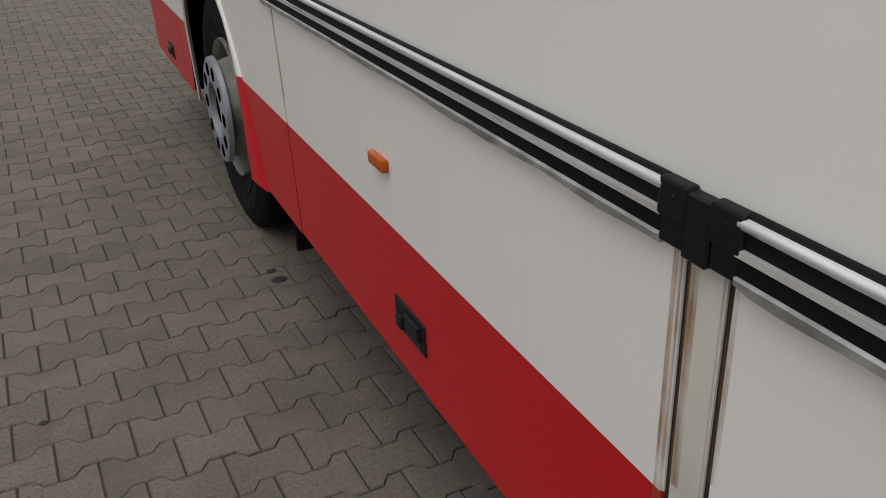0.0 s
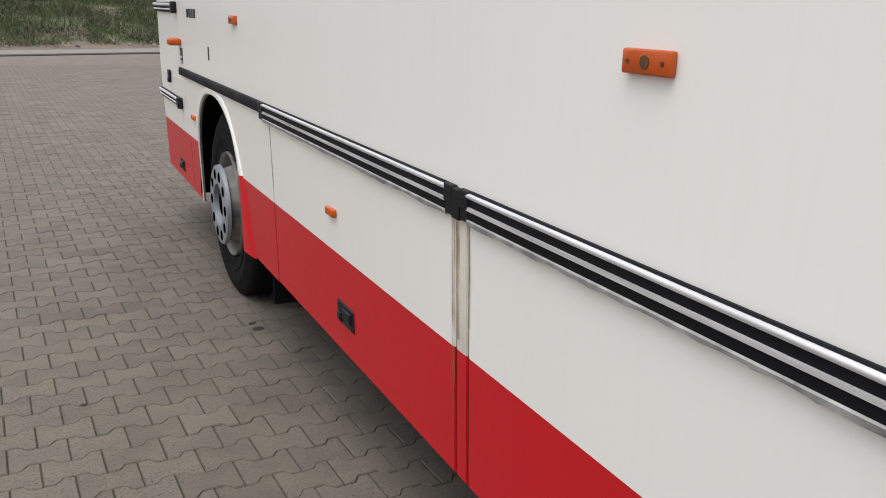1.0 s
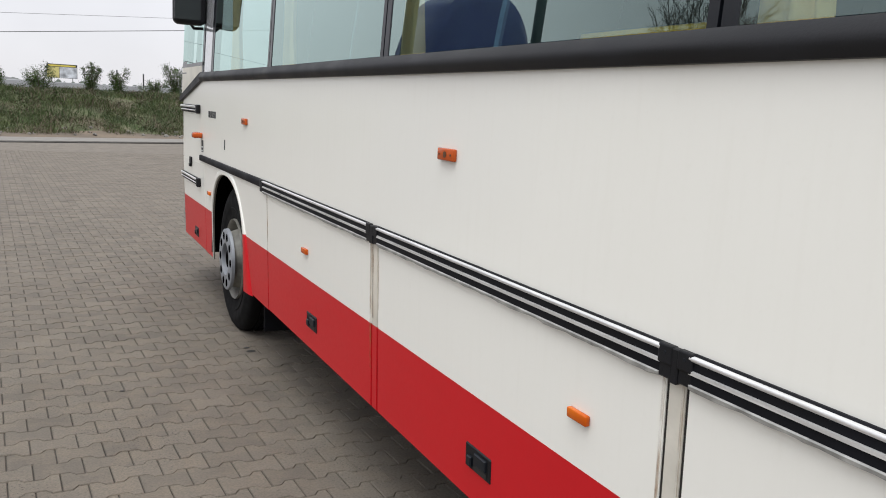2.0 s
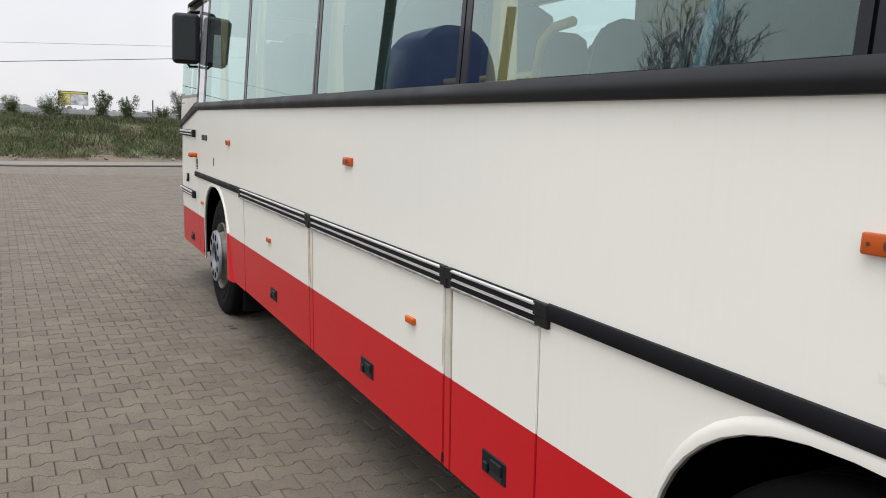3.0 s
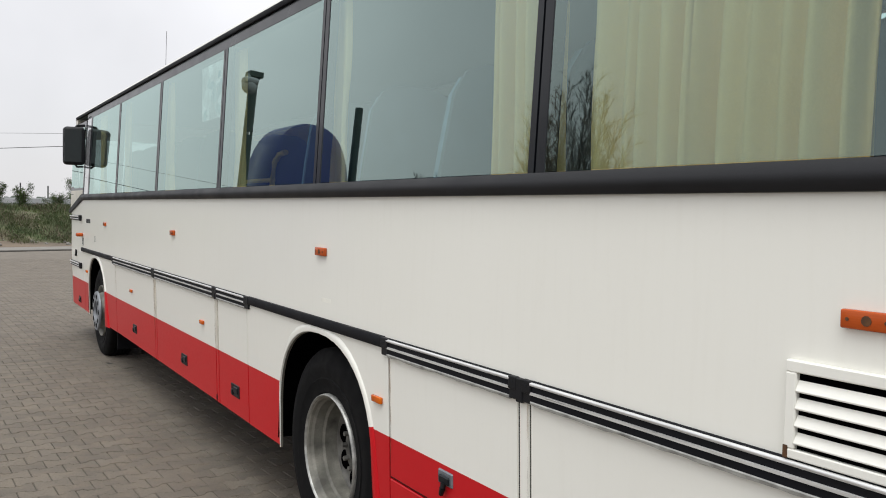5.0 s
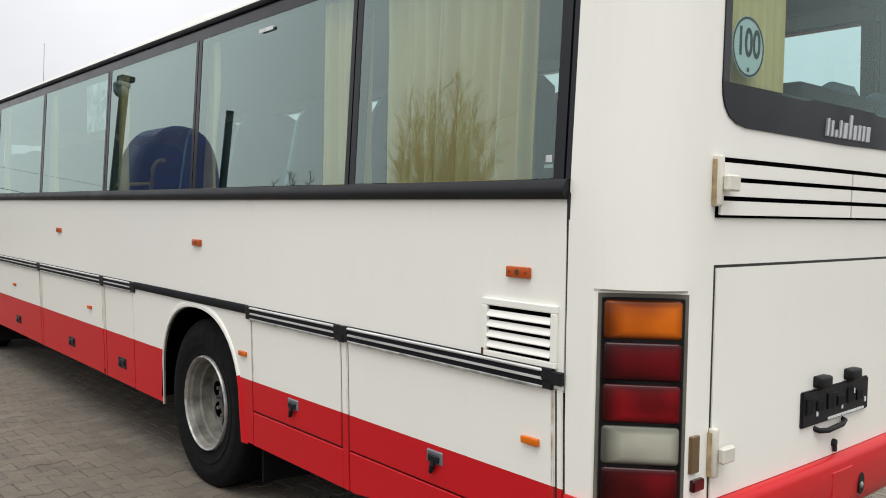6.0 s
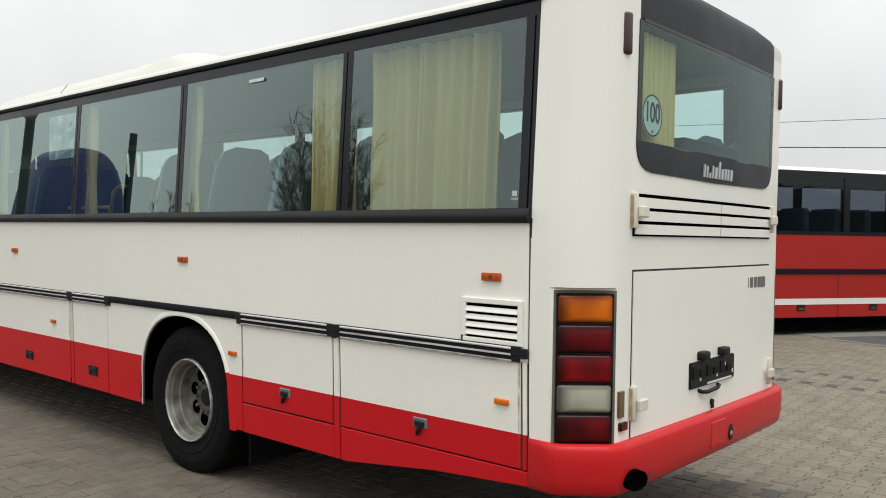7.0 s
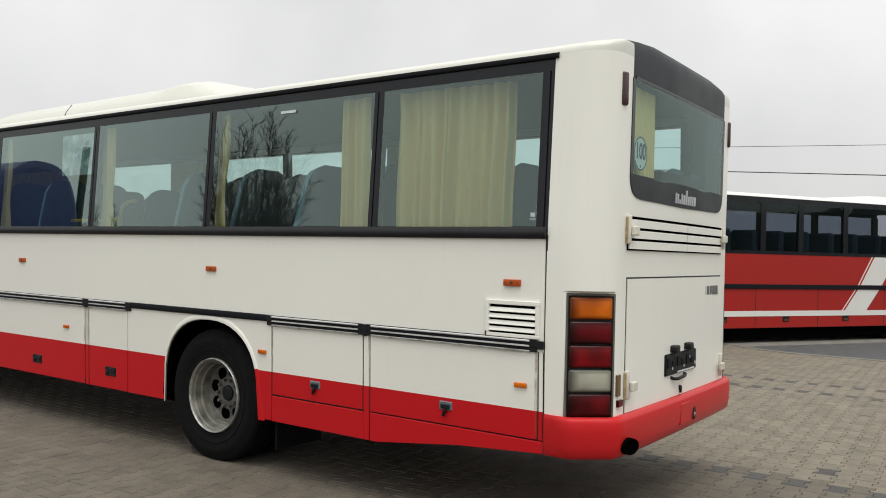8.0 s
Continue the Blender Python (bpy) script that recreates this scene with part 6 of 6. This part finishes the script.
# ---- across the yard, behind the walk: posts, camera, dark vehicle, wooded hills ----
def post(x, y, height, r, label, with_camera):
    root = empty("post", (x, y, 0), label, "post")
    bm = bmesh.new()
    tube(bm, [(x, y, -0.05), (x, y, height * 0.5), (x, y, height)], [r, r * 0.97, r * 0.95], 10)
    part("shaft", bm, M_POSTGREEN, root)
    if with_camera:
        bm = bmesh.new()
        tube(bm, [(x, y, height - 0.10), (x + 0.15, y - 0.2, height - 0.06), (x + 0.2, y - 0.42, height - 0.14)], 0.03, 8)
        part("bracket", bm, M_POSTGREEN, root)
        bm = bmesh.new()
        box(bm, x - 0.12, x + 0.12, y - 0.16, y + 0.1, height - 0.05, height + 0.05, 0.01)
        part("junction_box", bm, M_POSTGREEN, root)
        bm = bmesh.new()
        bmesh.ops.create_uvsphere(bm, u_segments=16, v_segments=10, radius=0.13, matrix=Matrix.Translation((x + 0.2, y - 0.45, height - 0.28)))
        box(bm, x + 0.08, x + 0.32, y - 0.57, y - 0.33, height - 0.26, height - 0.14, 0.04, 2)
        part("camera_dome", bm, M_TRIM, root, "grey surveillance camera dome", 60)


post(-2.85, 7.08, 4.28, 0.083, "dark green post with a dome camera", True)
post(-5.55, 8.50, 4.36, 0.085, "short dark green post", False)

canopy = empty("dark_canopy", (-4.45, 8.7, 0), "dark navy rounded canopy standing between two green posts", "canopy")
bm = bmesh.new()
rows = []
for y, s in ((8.05, 0.94), (8.12, 1.0), (9.3, 1.0), (9.36, 0.94)):
    line = []
    for k in range(25):
        a = math.pi * k / 24
        line.append(bm.verts.new((-4.45 + 0.93 * math.copysign(abs(math.cos(a)) ** 0.8, math.cos(a)) * s, y, 0.3 + 3.50 * s * math.sin(a) ** 0.45)))
    rows.append(line)
for p, q in zip(rows, rows[1:]):
    for k in range(24):
        bm.faces.new((p[k], p[k + 1], q[k + 1], q[k]))
    bm.faces.new((p[0], p[-1], q[-1], q[0]))
bm.faces.new(rows[0])
bm.faces.new(rows[-1])
part("hood", bm, M_NAVY, canopy, "", 60)
for x in (-5.3, -3.6):
    for y in (8.2, 9.2):
        bm = bmesh.new()
        tube(bm, [(x, y, -0.01), (x, y, 0.4)], 0.03, 8)
        part("foot", bm, M_POSTGREEN, canopy)


def ridge(name, centre_az, span, dist, low, high, seed, material, label):
    """A long wooded rise with an uneven skyline."""
    rnd = random.Random(seed)
    bm = bmesh.new()
    n = 260
    rows = [[], [], []]
    for i in range(n + 1):
        a = radians(centre_az - span / 2 + span * i / n)
        t = i / n
        big = noise.noise(Vector((t * 5, seed, 0))) * 0.5 + 0.5
        h = low + (high - low) * big + min(1.0, high / 15) * dist * (0.010 * noise.noise(Vector((t * 70, seed, 1))) + 0.007 * rnd.random())
        for row, (dd, hh) in zip(rows, ((0, -1), (dist * 0.02, h * 0.75), (dist * 0.06, h))):
            row.append(bm.verts.new(((dist + dd) * math.sin(a), (dist + dd) * math.cos(a), hh)))
    for p, q in zip(rows, rows[1:]):
        for i in range(n):
            bm.faces.new((p[i], p[i + 1], q[i + 1], q[i]))
    return tagged(part(name, bm, material, smooth=180), label, "hill", kind="structure")


ridge("backdrop", 140, 80, 330, 6, 34, 3, M_HILL, "dark wooded hills beyond the yard")
ridge("backdrop", 267, 160, 400, 5, 15, 9, M_HILL, "low wooded skyline beyond the yard")
ridge("backdrop", 2, 34, 420, 3, 6, 12, M_HILL, "low hazy skyline behind the bank")

# far fence line, hoarding, poles and wires beyond the bank
x, y = on_bearing(1.66, 150)
board = empty("billboard", (x, y, 0), "distant advertising hoarding with a yellow and white picture", "billboard")
boxes("panel", M_INK, board, [(x - 2.25, x + 2.25, y, y + 0.15, 3.35, 5.55)])
boxes("header_bar", plain("hoarding_yellow", (0.62, 0.52, 0.10), 0.7), board, [(x - 2.0, x + 2.0, y - 0.03, y - 0.01, 5.18, 5.42)])
boxes("picture_left", plain("hoarding_ochre", (0.55, 0.50, 0.20), 0.7, var=0.4, scale=1), board, [(x - 2.2, x - 0.4, y - 0.03, y - 0.01, 3.4, 5.1)])
boxes("picture_right", plain("hoarding_pale", (0.55, 0.58, 0.62), 0.7, var=0.6, scale=1.2), board, [(x - 0.36, x + 2.2, y - 0.03, y - 0.01, 3.4, 5.1)])
for dx in (-1.55, 1.55):
    boxes("leg", M_POSTGREEN, board, [(x + dx - 0.05, x + dx + 0.05, y + 0.02, y + 0.12, -0.02, 3.36)])
fence = empty("far_barrier", (4, 95, 0), "long grey road barrier beyond the bank", "barrier")
boxes("beam", M_FARWALL, fence, [(-30, 60, 95, 95.2, 1.75, 2.35)], 0.05)
for k in range(30):
    boxes("barrier_post", M_FARWALL, fence, [(-29.9 + 3 * k, -29.7 + 3 * k, 95.2, 95.3, -0.02, 2.2)])
shed = empty("far_building", (-5.5, 160, 0), "distant pale low building", "building")
boxes("wall", M_FARWALL, shed, [(-12, -1.5, 158, 166, -0.02, 2.6)])
bm = bmesh.new()
prism(bm, [(-12.3, 2.6), (-1.2, 2.6), (-6.7, 3.4)], "y", 157.7, 166.3)
part("roof", bm, M_FARWALL, shed)
for az, top in ((4.8, 5.2), (6.37, 4.8)):
    x, y = on_bearing(az, 150)
    bm = bmesh.new()
    tube(bm, [(x, y, -0.02), (x, y, top)], 0.12, 6)
    tagged(part("utility_pole", bm, M_CABLE), "thin dark utility pole far off", "pole", "far poles")


def wire(a, b, sag, r=0.012):
    bm = bmesh.new()
    a, b = Vector(a), Vector(b)
    tube(bm, [a.lerp(b, k / 24) - Vector((0, 0, sag * 4 * (k / 24) * (1 - k / 24))) for k in range(25)], r, 5)
    return tagged(part("overhead_wire", bm, M_CABLE), "thin dark overhead wire against the sky", "wire", "overhead wires")


def wire_through(azels, eye, dist, over, sag, r):
    """A wire that passes two bearings and heights from a place, carried on past both."""
    pts = []
    for az, el in azels:
        x, y = on_bearing(az, dist, eye[:2])
        pts.append(Vector((x, y, eye[2] + dist * math.tan(radians(el)))))
    d = pts[1] - pts[0]
    ends = (pts[0] - d * over, pts[1] + d * over)
    wire(*ends, sag, r)
    for e in ends:
        bm = bmesh.new()
        tube(bm, [(e.x, e.y, -0.02), (e.x, e.y, e.z + 0.3)], [0.13, 0.09], 8)
        tagged(part("utility_pole", bm, M_BARK), "tall wooden pole that carries a wire", "pole", "wire poles")


wire_through(((-1.96, 3.04), (7.51, 3.90)), (-1.33, -3.88, 1.67), 60, 2.5, 0.0, 0.022)
wire_through(((-1.94, 4.17), (7.50, 4.69)), (-1.33, -3.88, 1.67), 70, 2.5, 0.0, 0.012)
wire_through(((72.6, 7.49), (81.6, 7.37)), (-4.35, -8.30, 1.65), 45, 1.2, 0.0, 0.014)
wire_through(((72.6, 5.91), (81.6, 5.55)), (-4.35, -8.30, 1.65), 45, 1.2, 0.0, 0.026)

# ---- the other coach, parked at an angle behind ----
U = Vector((0.858, -0.513, 0)).normalized()
OUT = Vector((-U.y, U.x, 0)) * -1
far = empty("coach", (15.0, -4.5, 0), "red and white coach with dark windows parked beyond the yard", "coach")
FM = Matrix((( U.x, -OUT.x, 0, 12.338), (U.y, -OUT.y, 0, -3.238), (0, 0, 1, 0), (0, 0, 0, 1)))


def far_box(name, material, s0, s1, d0, d1, z0, z1, bevel=0.0, parent=far, label=""):
    bm = bmesh.new()
    box(bm, s0, s1, d0, d1, z0, z1, bevel=bevel)
    bmesh.ops.transform(bm, matrix=FM, verts=bm.verts)
    return part(name, bm, material, parent, label)


S0, S1 = -4.6, 7.4
far_box("lower_body", M_BUSRED, S0, S1, 0.0, 2.5, 0.32, 1.84, 0.01, label="red lower body")
bm = bmesh.new()
prism(bm, [(0.03, 2.98), (0.0, 3.0), (0.03, 3.04), (0.12, 3.075), (0.5, 3.10), (1.25, 3.11), (2.0, 3.10), (2.38, 3.075), (2.47, 3.04), (2.5, 3.0)], "x", S0, S1)
bmesh.ops.transform(bm, matrix=FM, verts=bm.verts)
part("roof", bm, M_BUSWHITE, far, "white curved roof", 40)
bm = bmesh.new()
rows = []
for s, h in ((3.0, 0.0), (3.6, 0.05), (4.6, 0.13), (7.2, 0.15), (7.39, 0.1)):
    rows.append([bm.verts.new(q) for q in ((s, 0.35, 3.07), (s, 0.45, 3.09 + h), (s, 1.25, 3.11 + h), (s, 2.05, 3.09 + h), (s, 2.15, 3.07))])
for p, q in zip(rows, rows[1:]):
    for j in range(4):
        bm.faces.new((p[j], p[j + 1], q[j + 1], q[j]))
bmesh.ops.transform(bm, matrix=FM, verts=bm.verts)
part("roof_unit", bm, M_BUSWHITE, far, "", 40)
far_box("window_header", M_FRAME, S0, S1, 0.0, 0.06, 2.88, 2.99)
far_box("window_sill_band", M_FRAME, S0, S1, -0.004, 0.06, 1.83, 1.90)
far_box("far_header", M_FRAME, S0, S1, 2.44, 2.5, 2.88, 2.99)
far_box("ceiling", M_SEATBACK, S0, S1, 0.05, 2.45, 2.96, 2.985)
far_box("cabin_floor", M_SEATBACK, S0, S1, 0.05, 2.45, 1.845, 1.855)
far_pillars = [S0 + 0.06, -2.3, -0.6, 1.04, 2.08, 3.38, 5.2, S1 - 0.06]
for s in far_pillars:
    far_box("window_pillar", M_FRAME, s - 0.07, s + 0.07, 0.0, 0.07, 1.90, 2.88)
    far_box("window_pillar", M_FRAME, s - 0.09, s + 0.09, 2.43, 2.5, 1.84, 2.88)
M_DARKGLASS = pane_glass("dark_tinted_glass", (0.32, 0.35, 0.40), 0.035, 4.5)
for a, b in zip(far_pillars, far_pillars[1:]):
    c = [FM @ Vector(q) for q in ((a + 0.07, 0.01, 1.90), (b - 0.07, 0.01, 1.90), (b - 0.07, 0.01, 2.88), (a + 0.07, 0.01, 2.88))]
    pane("window_glass", c, 0.006, far, M_DARKGLASS)
    c = [FM @ Vector(q) for q in ((b - 0.09, 2.46, 1.84), (a + 0.09, 2.46, 1.84), (a + 0.09, 2.46, 2.88), (b - 0.09, 2.46, 2.88))]
    pane("window_glass", c, 0.006, far, M_DARKGLASS)
s = S0 + 0.5
while s < S1 - 0.5:
    for d in (0.45, 1.95):
        far_box("passenger_seat", M_SEATBACK, s - 0.06, s + 0.08, d - 0.36, d + 0.36, 1.855, 2.33, 0.05)
    s += 0.72
far_box("rub_rail", M_RUBBER, S0, S1, -0.025, 0.0, 1.12, 1.215, 0.006, label="black rub rail")
far_box("white_stripe", M_BUSWHITE, S0, S1, -0.004, 0.0, 0.56, 0.67, label="white stripe")
for s in (-2.6, -0.8, 0.87, 2.6, 4.6, 6.2):
    far_box("flap_seam", M_GAP, s - 0.006, s + 0.006, -0.003, 0.0, 0.33, 1.12)
for s in (-3.3, -1.65, 0.03, 1.70, 3.42, 5.2):
    lt = far_box("latch_plate", M_BLACK, s - 0.09, s + 0.09, -0.012, 0.0, 0.445, 0.558, 0.008, label="black flap latch")
    far_box("latch_grip", M_RUST, s - 0.06, s + 0.06, -0.016, -0.010, 0.46, 0.50, 0.0, lt)
for o in ([(3.40, 0.67), (4.05, 0.67), (4.44, 1.12), (3.79, 1.12)], [(3.87, 1.215), (4.52, 1.215), (4.96, 1.83), (4.28, 1.83)], [(3.31, 0.67), (3.34, 0.67), (3.73, 1.12), (3.70, 1.12)], [(3.78, 1.215), (3.81, 1.215), (4.22, 1.83), (4.19, 1.83)]):
    bm = bmesh.new()
    prism(bm, [(a, z) for a, z in o], "y", -0.005, 0.0)
    bmesh.ops.transform(bm, matrix=FM, verts=bm.verts)
    part("white_slash", bm, M_BUSWHITE, far, "white slanting stripe")
far_box("underbody", M_DARK, S0 + 0.2, S1 - 0.2, 0.08, 2.42, 0.12, 0.33)
for s in (-1.9, 5.0):
    bm = bmesh.new()
    turned(bm, [(0.0, 0.0001), (0.0, 0.28), (0.02, 0.31), (0.0, 0.36), (0.02, 0.48), (0.05, 0.5), (0.28, 0.5), (0.28, 0.0001)], (0, 0, 0.5), 32)
    bmesh.ops.transform(bm, matrix=FM @ Matrix.Translation((s, 0.09, 0)) @ pose(0, 0, 0, 0, 0, 90), verts=bm.verts)
    part("wheel", bm, M_TYRE, far, "", 40)

# ---- paving blocks: bone-shaped, in rows along x, half-bond ----
PITCH, LONG, BULGE, GAP = 0.1445, 0.2026, 0.016, 0.0036
SLOPE = 0.047  # the rows run slightly askew to the coach


def block_outline(inset):
    h, e = PITCH / 2 - inset, LONG / 2 - inset
    top = [(-e, h + BULGE), (-0.0625, h + BULGE), (-0.0375, h - BULGE), (0.0375, h - BULGE), (0.0625, h + BULGE), (e, h + BULGE)]
    return top + [(x, -y) for x, y in top[::-1]]


O_TOP, O_EDGE = np.array(block_outline(GAP / 2 + 0.0035)), np.array(block_outline(GAP / 2))
NB = len(O_TOP)


def block_place(i, j):
    """Column i, row j."""
    u, v = i + (0.5 if j % 2 else 0.0), PITCH * (j - 15)
    return (-0.0835 + LONG * u - SLOPE * max(v, -2.5), 2.2353 + v + SLOPE * LONG * u)


def block_arrays():
    v = [(x, y, 0.0) for x, y in O_TOP] + [(x, y, -0.005) for x, y in O_EDGE] + [(x, y, -0.03) for x, y in O_EDGE]
    f = [tuple(range(NB))[::-1]]
    for lo, hi in ((0, NB), (NB, 2 * NB)):
        for k in range(NB):
            f.append((lo + k, lo + (k + 1) % NB, hi + (k + 1) % NB, hi + k))
    return np.array(v), f


BV, BF = block_arrays()


def is_dark(i, j):
    """Two lines of marker blocks along the yard, every other row, and one odd block."""
    return j % 2 == 0 and i == 12 and j < 0 or j % 2 == 1 and i in (35, 39) and j < 0 or (i, j) == (14, -49)


REGIONS = [(-6.0, 1.6, -1.0, 17.0), (1.6, 6.0, 5.0, 22.0), (-6.0, 12.9, -11.5, -1.0), (-2.5, 1.6, 17.0, 22.0)]
PARTS = (-1.30, 0.42, 1.20, 5.2)
cells = {}
for x0, x1, y0, y1 in REGIONS:
    for j in range(int((y0 - SLOPE * x1) / PITCH) - 2, int((y1 - SLOPE * x0) / PITCH) + 2):
        for i in range(int(x0 / LONG) - 3, int((x1 + SLOPE * 20) / LONG) + 3):
            x, y = block_place(i, j)
            if x0 <= x < x1 and y0 <= y < y1:
                cells[(i, j)] = (x, y)
rng = np.random.RandomState(4)
V, F, VD, FD, VP, FP, single = [], [], [], [], [], [], []
for (i, j), (x, y) in sorted(cells.items()):
    tilt = rng.uniform(-0.008, 0.008, 2)
    dz = rng.uniform(-0.0025, 0.0015)
    if PARTS[0] < x < PARTS[1] and PARTS[2] < y < PARTS[3]:
        single.append((x, y, dz, tilt))
        continue
    v = BV.copy()
    v[:, 2] += dz + v[:, 0] * tilt[0] + v[:, 1] * tilt[1]
    v[:, 1] += SLOPE * v[:, 0]
    v[:, 0] -= SLOPE * BV[:, 1]
    v[:, 0] += x
    v[:, 1] += y
    # past x = 2.6 the blocks' brighter light is put into their colour
    VV, FF = (VD, FD) if is_dark(i, j) else (VP, FP) if x > 2.6 and y < 4 else (V, F)
    k = NB * 3 * len(VV)
    VV.append(v)
    FF += [tuple(k + q for q in f) for f in BF]
pavement = tagged(new("pavement"), "worn bone-shaped concrete block paving", "paving", kind="structure")
for name, VV, FF, mt, lab in (("paving_blocks", V, F, M_PAVERS, "grey-beige interlocking concrete blocks"), ("pale_paving_blocks", VP, FP, M_LITPAVERS, "grey-beige interlocking concrete blocks, coloured lighter for the brighter ground"), ("dark_paving_blocks", VD, FD, M_DARKPAVER, "dark grey marker blocks in rows")):
    me = bpy.data.meshes.new(name)
    me.from_pydata(np.concatenate(VV).tolist(), [], FF)
    me.materials.append(mt)
    ob = tagged(new(name, me), lab, kind="stuff")
    ob.parent = pavement
bm = bmesh.new()
for x0, x1, y0, y1 in REGIONS:
    vs = [bm.verts.new(q) for q in ((x0, y0, -0.0095), (x1, y0, -0.0095), (x1, y1, -0.0095), (x0, y1, -0.0095))]
    bm.faces.new(vs)
sand = part("joint_sand", bm, M_SAND, pavement, "dark sand in the joints")
me = bpy.data.meshes.new("paving_block")
me.from_pydata(BV.tolist(), [], BF)
me.materials.append(M_PAVER)
for x, y, dz, tilt in single:
    ob = new("paving_block", me)
    ob.matrix_basis = Matrix.Translation((x, y, dz)) @ Euler((tilt[1], -tilt[0], SLOPE)).to_matrix().to_4x4()
    ob.parent = pavement

# small dark stains and a drain cap on the paving
for x, y, r in ((0.042, 2.804, 0.030), (0.033, 2.887, 0.020), (-0.812, 2.256, 0.013), (1.1, -3.1, 0.05)):
    bm = bmesh.new()
    vs = [bm.verts.new((x + r * math.cos(2 * math.pi * k / 14) * (1 + 0.15 * math.sin(3 * k)), y + r * 0.8 * math.sin(2 * math.pi * k / 14), 0.0025)) for k in range(14)]
    bm.faces.new(vs)
    part("oil_spot", bm, M_GAP, pavement, "small dark oil spot")
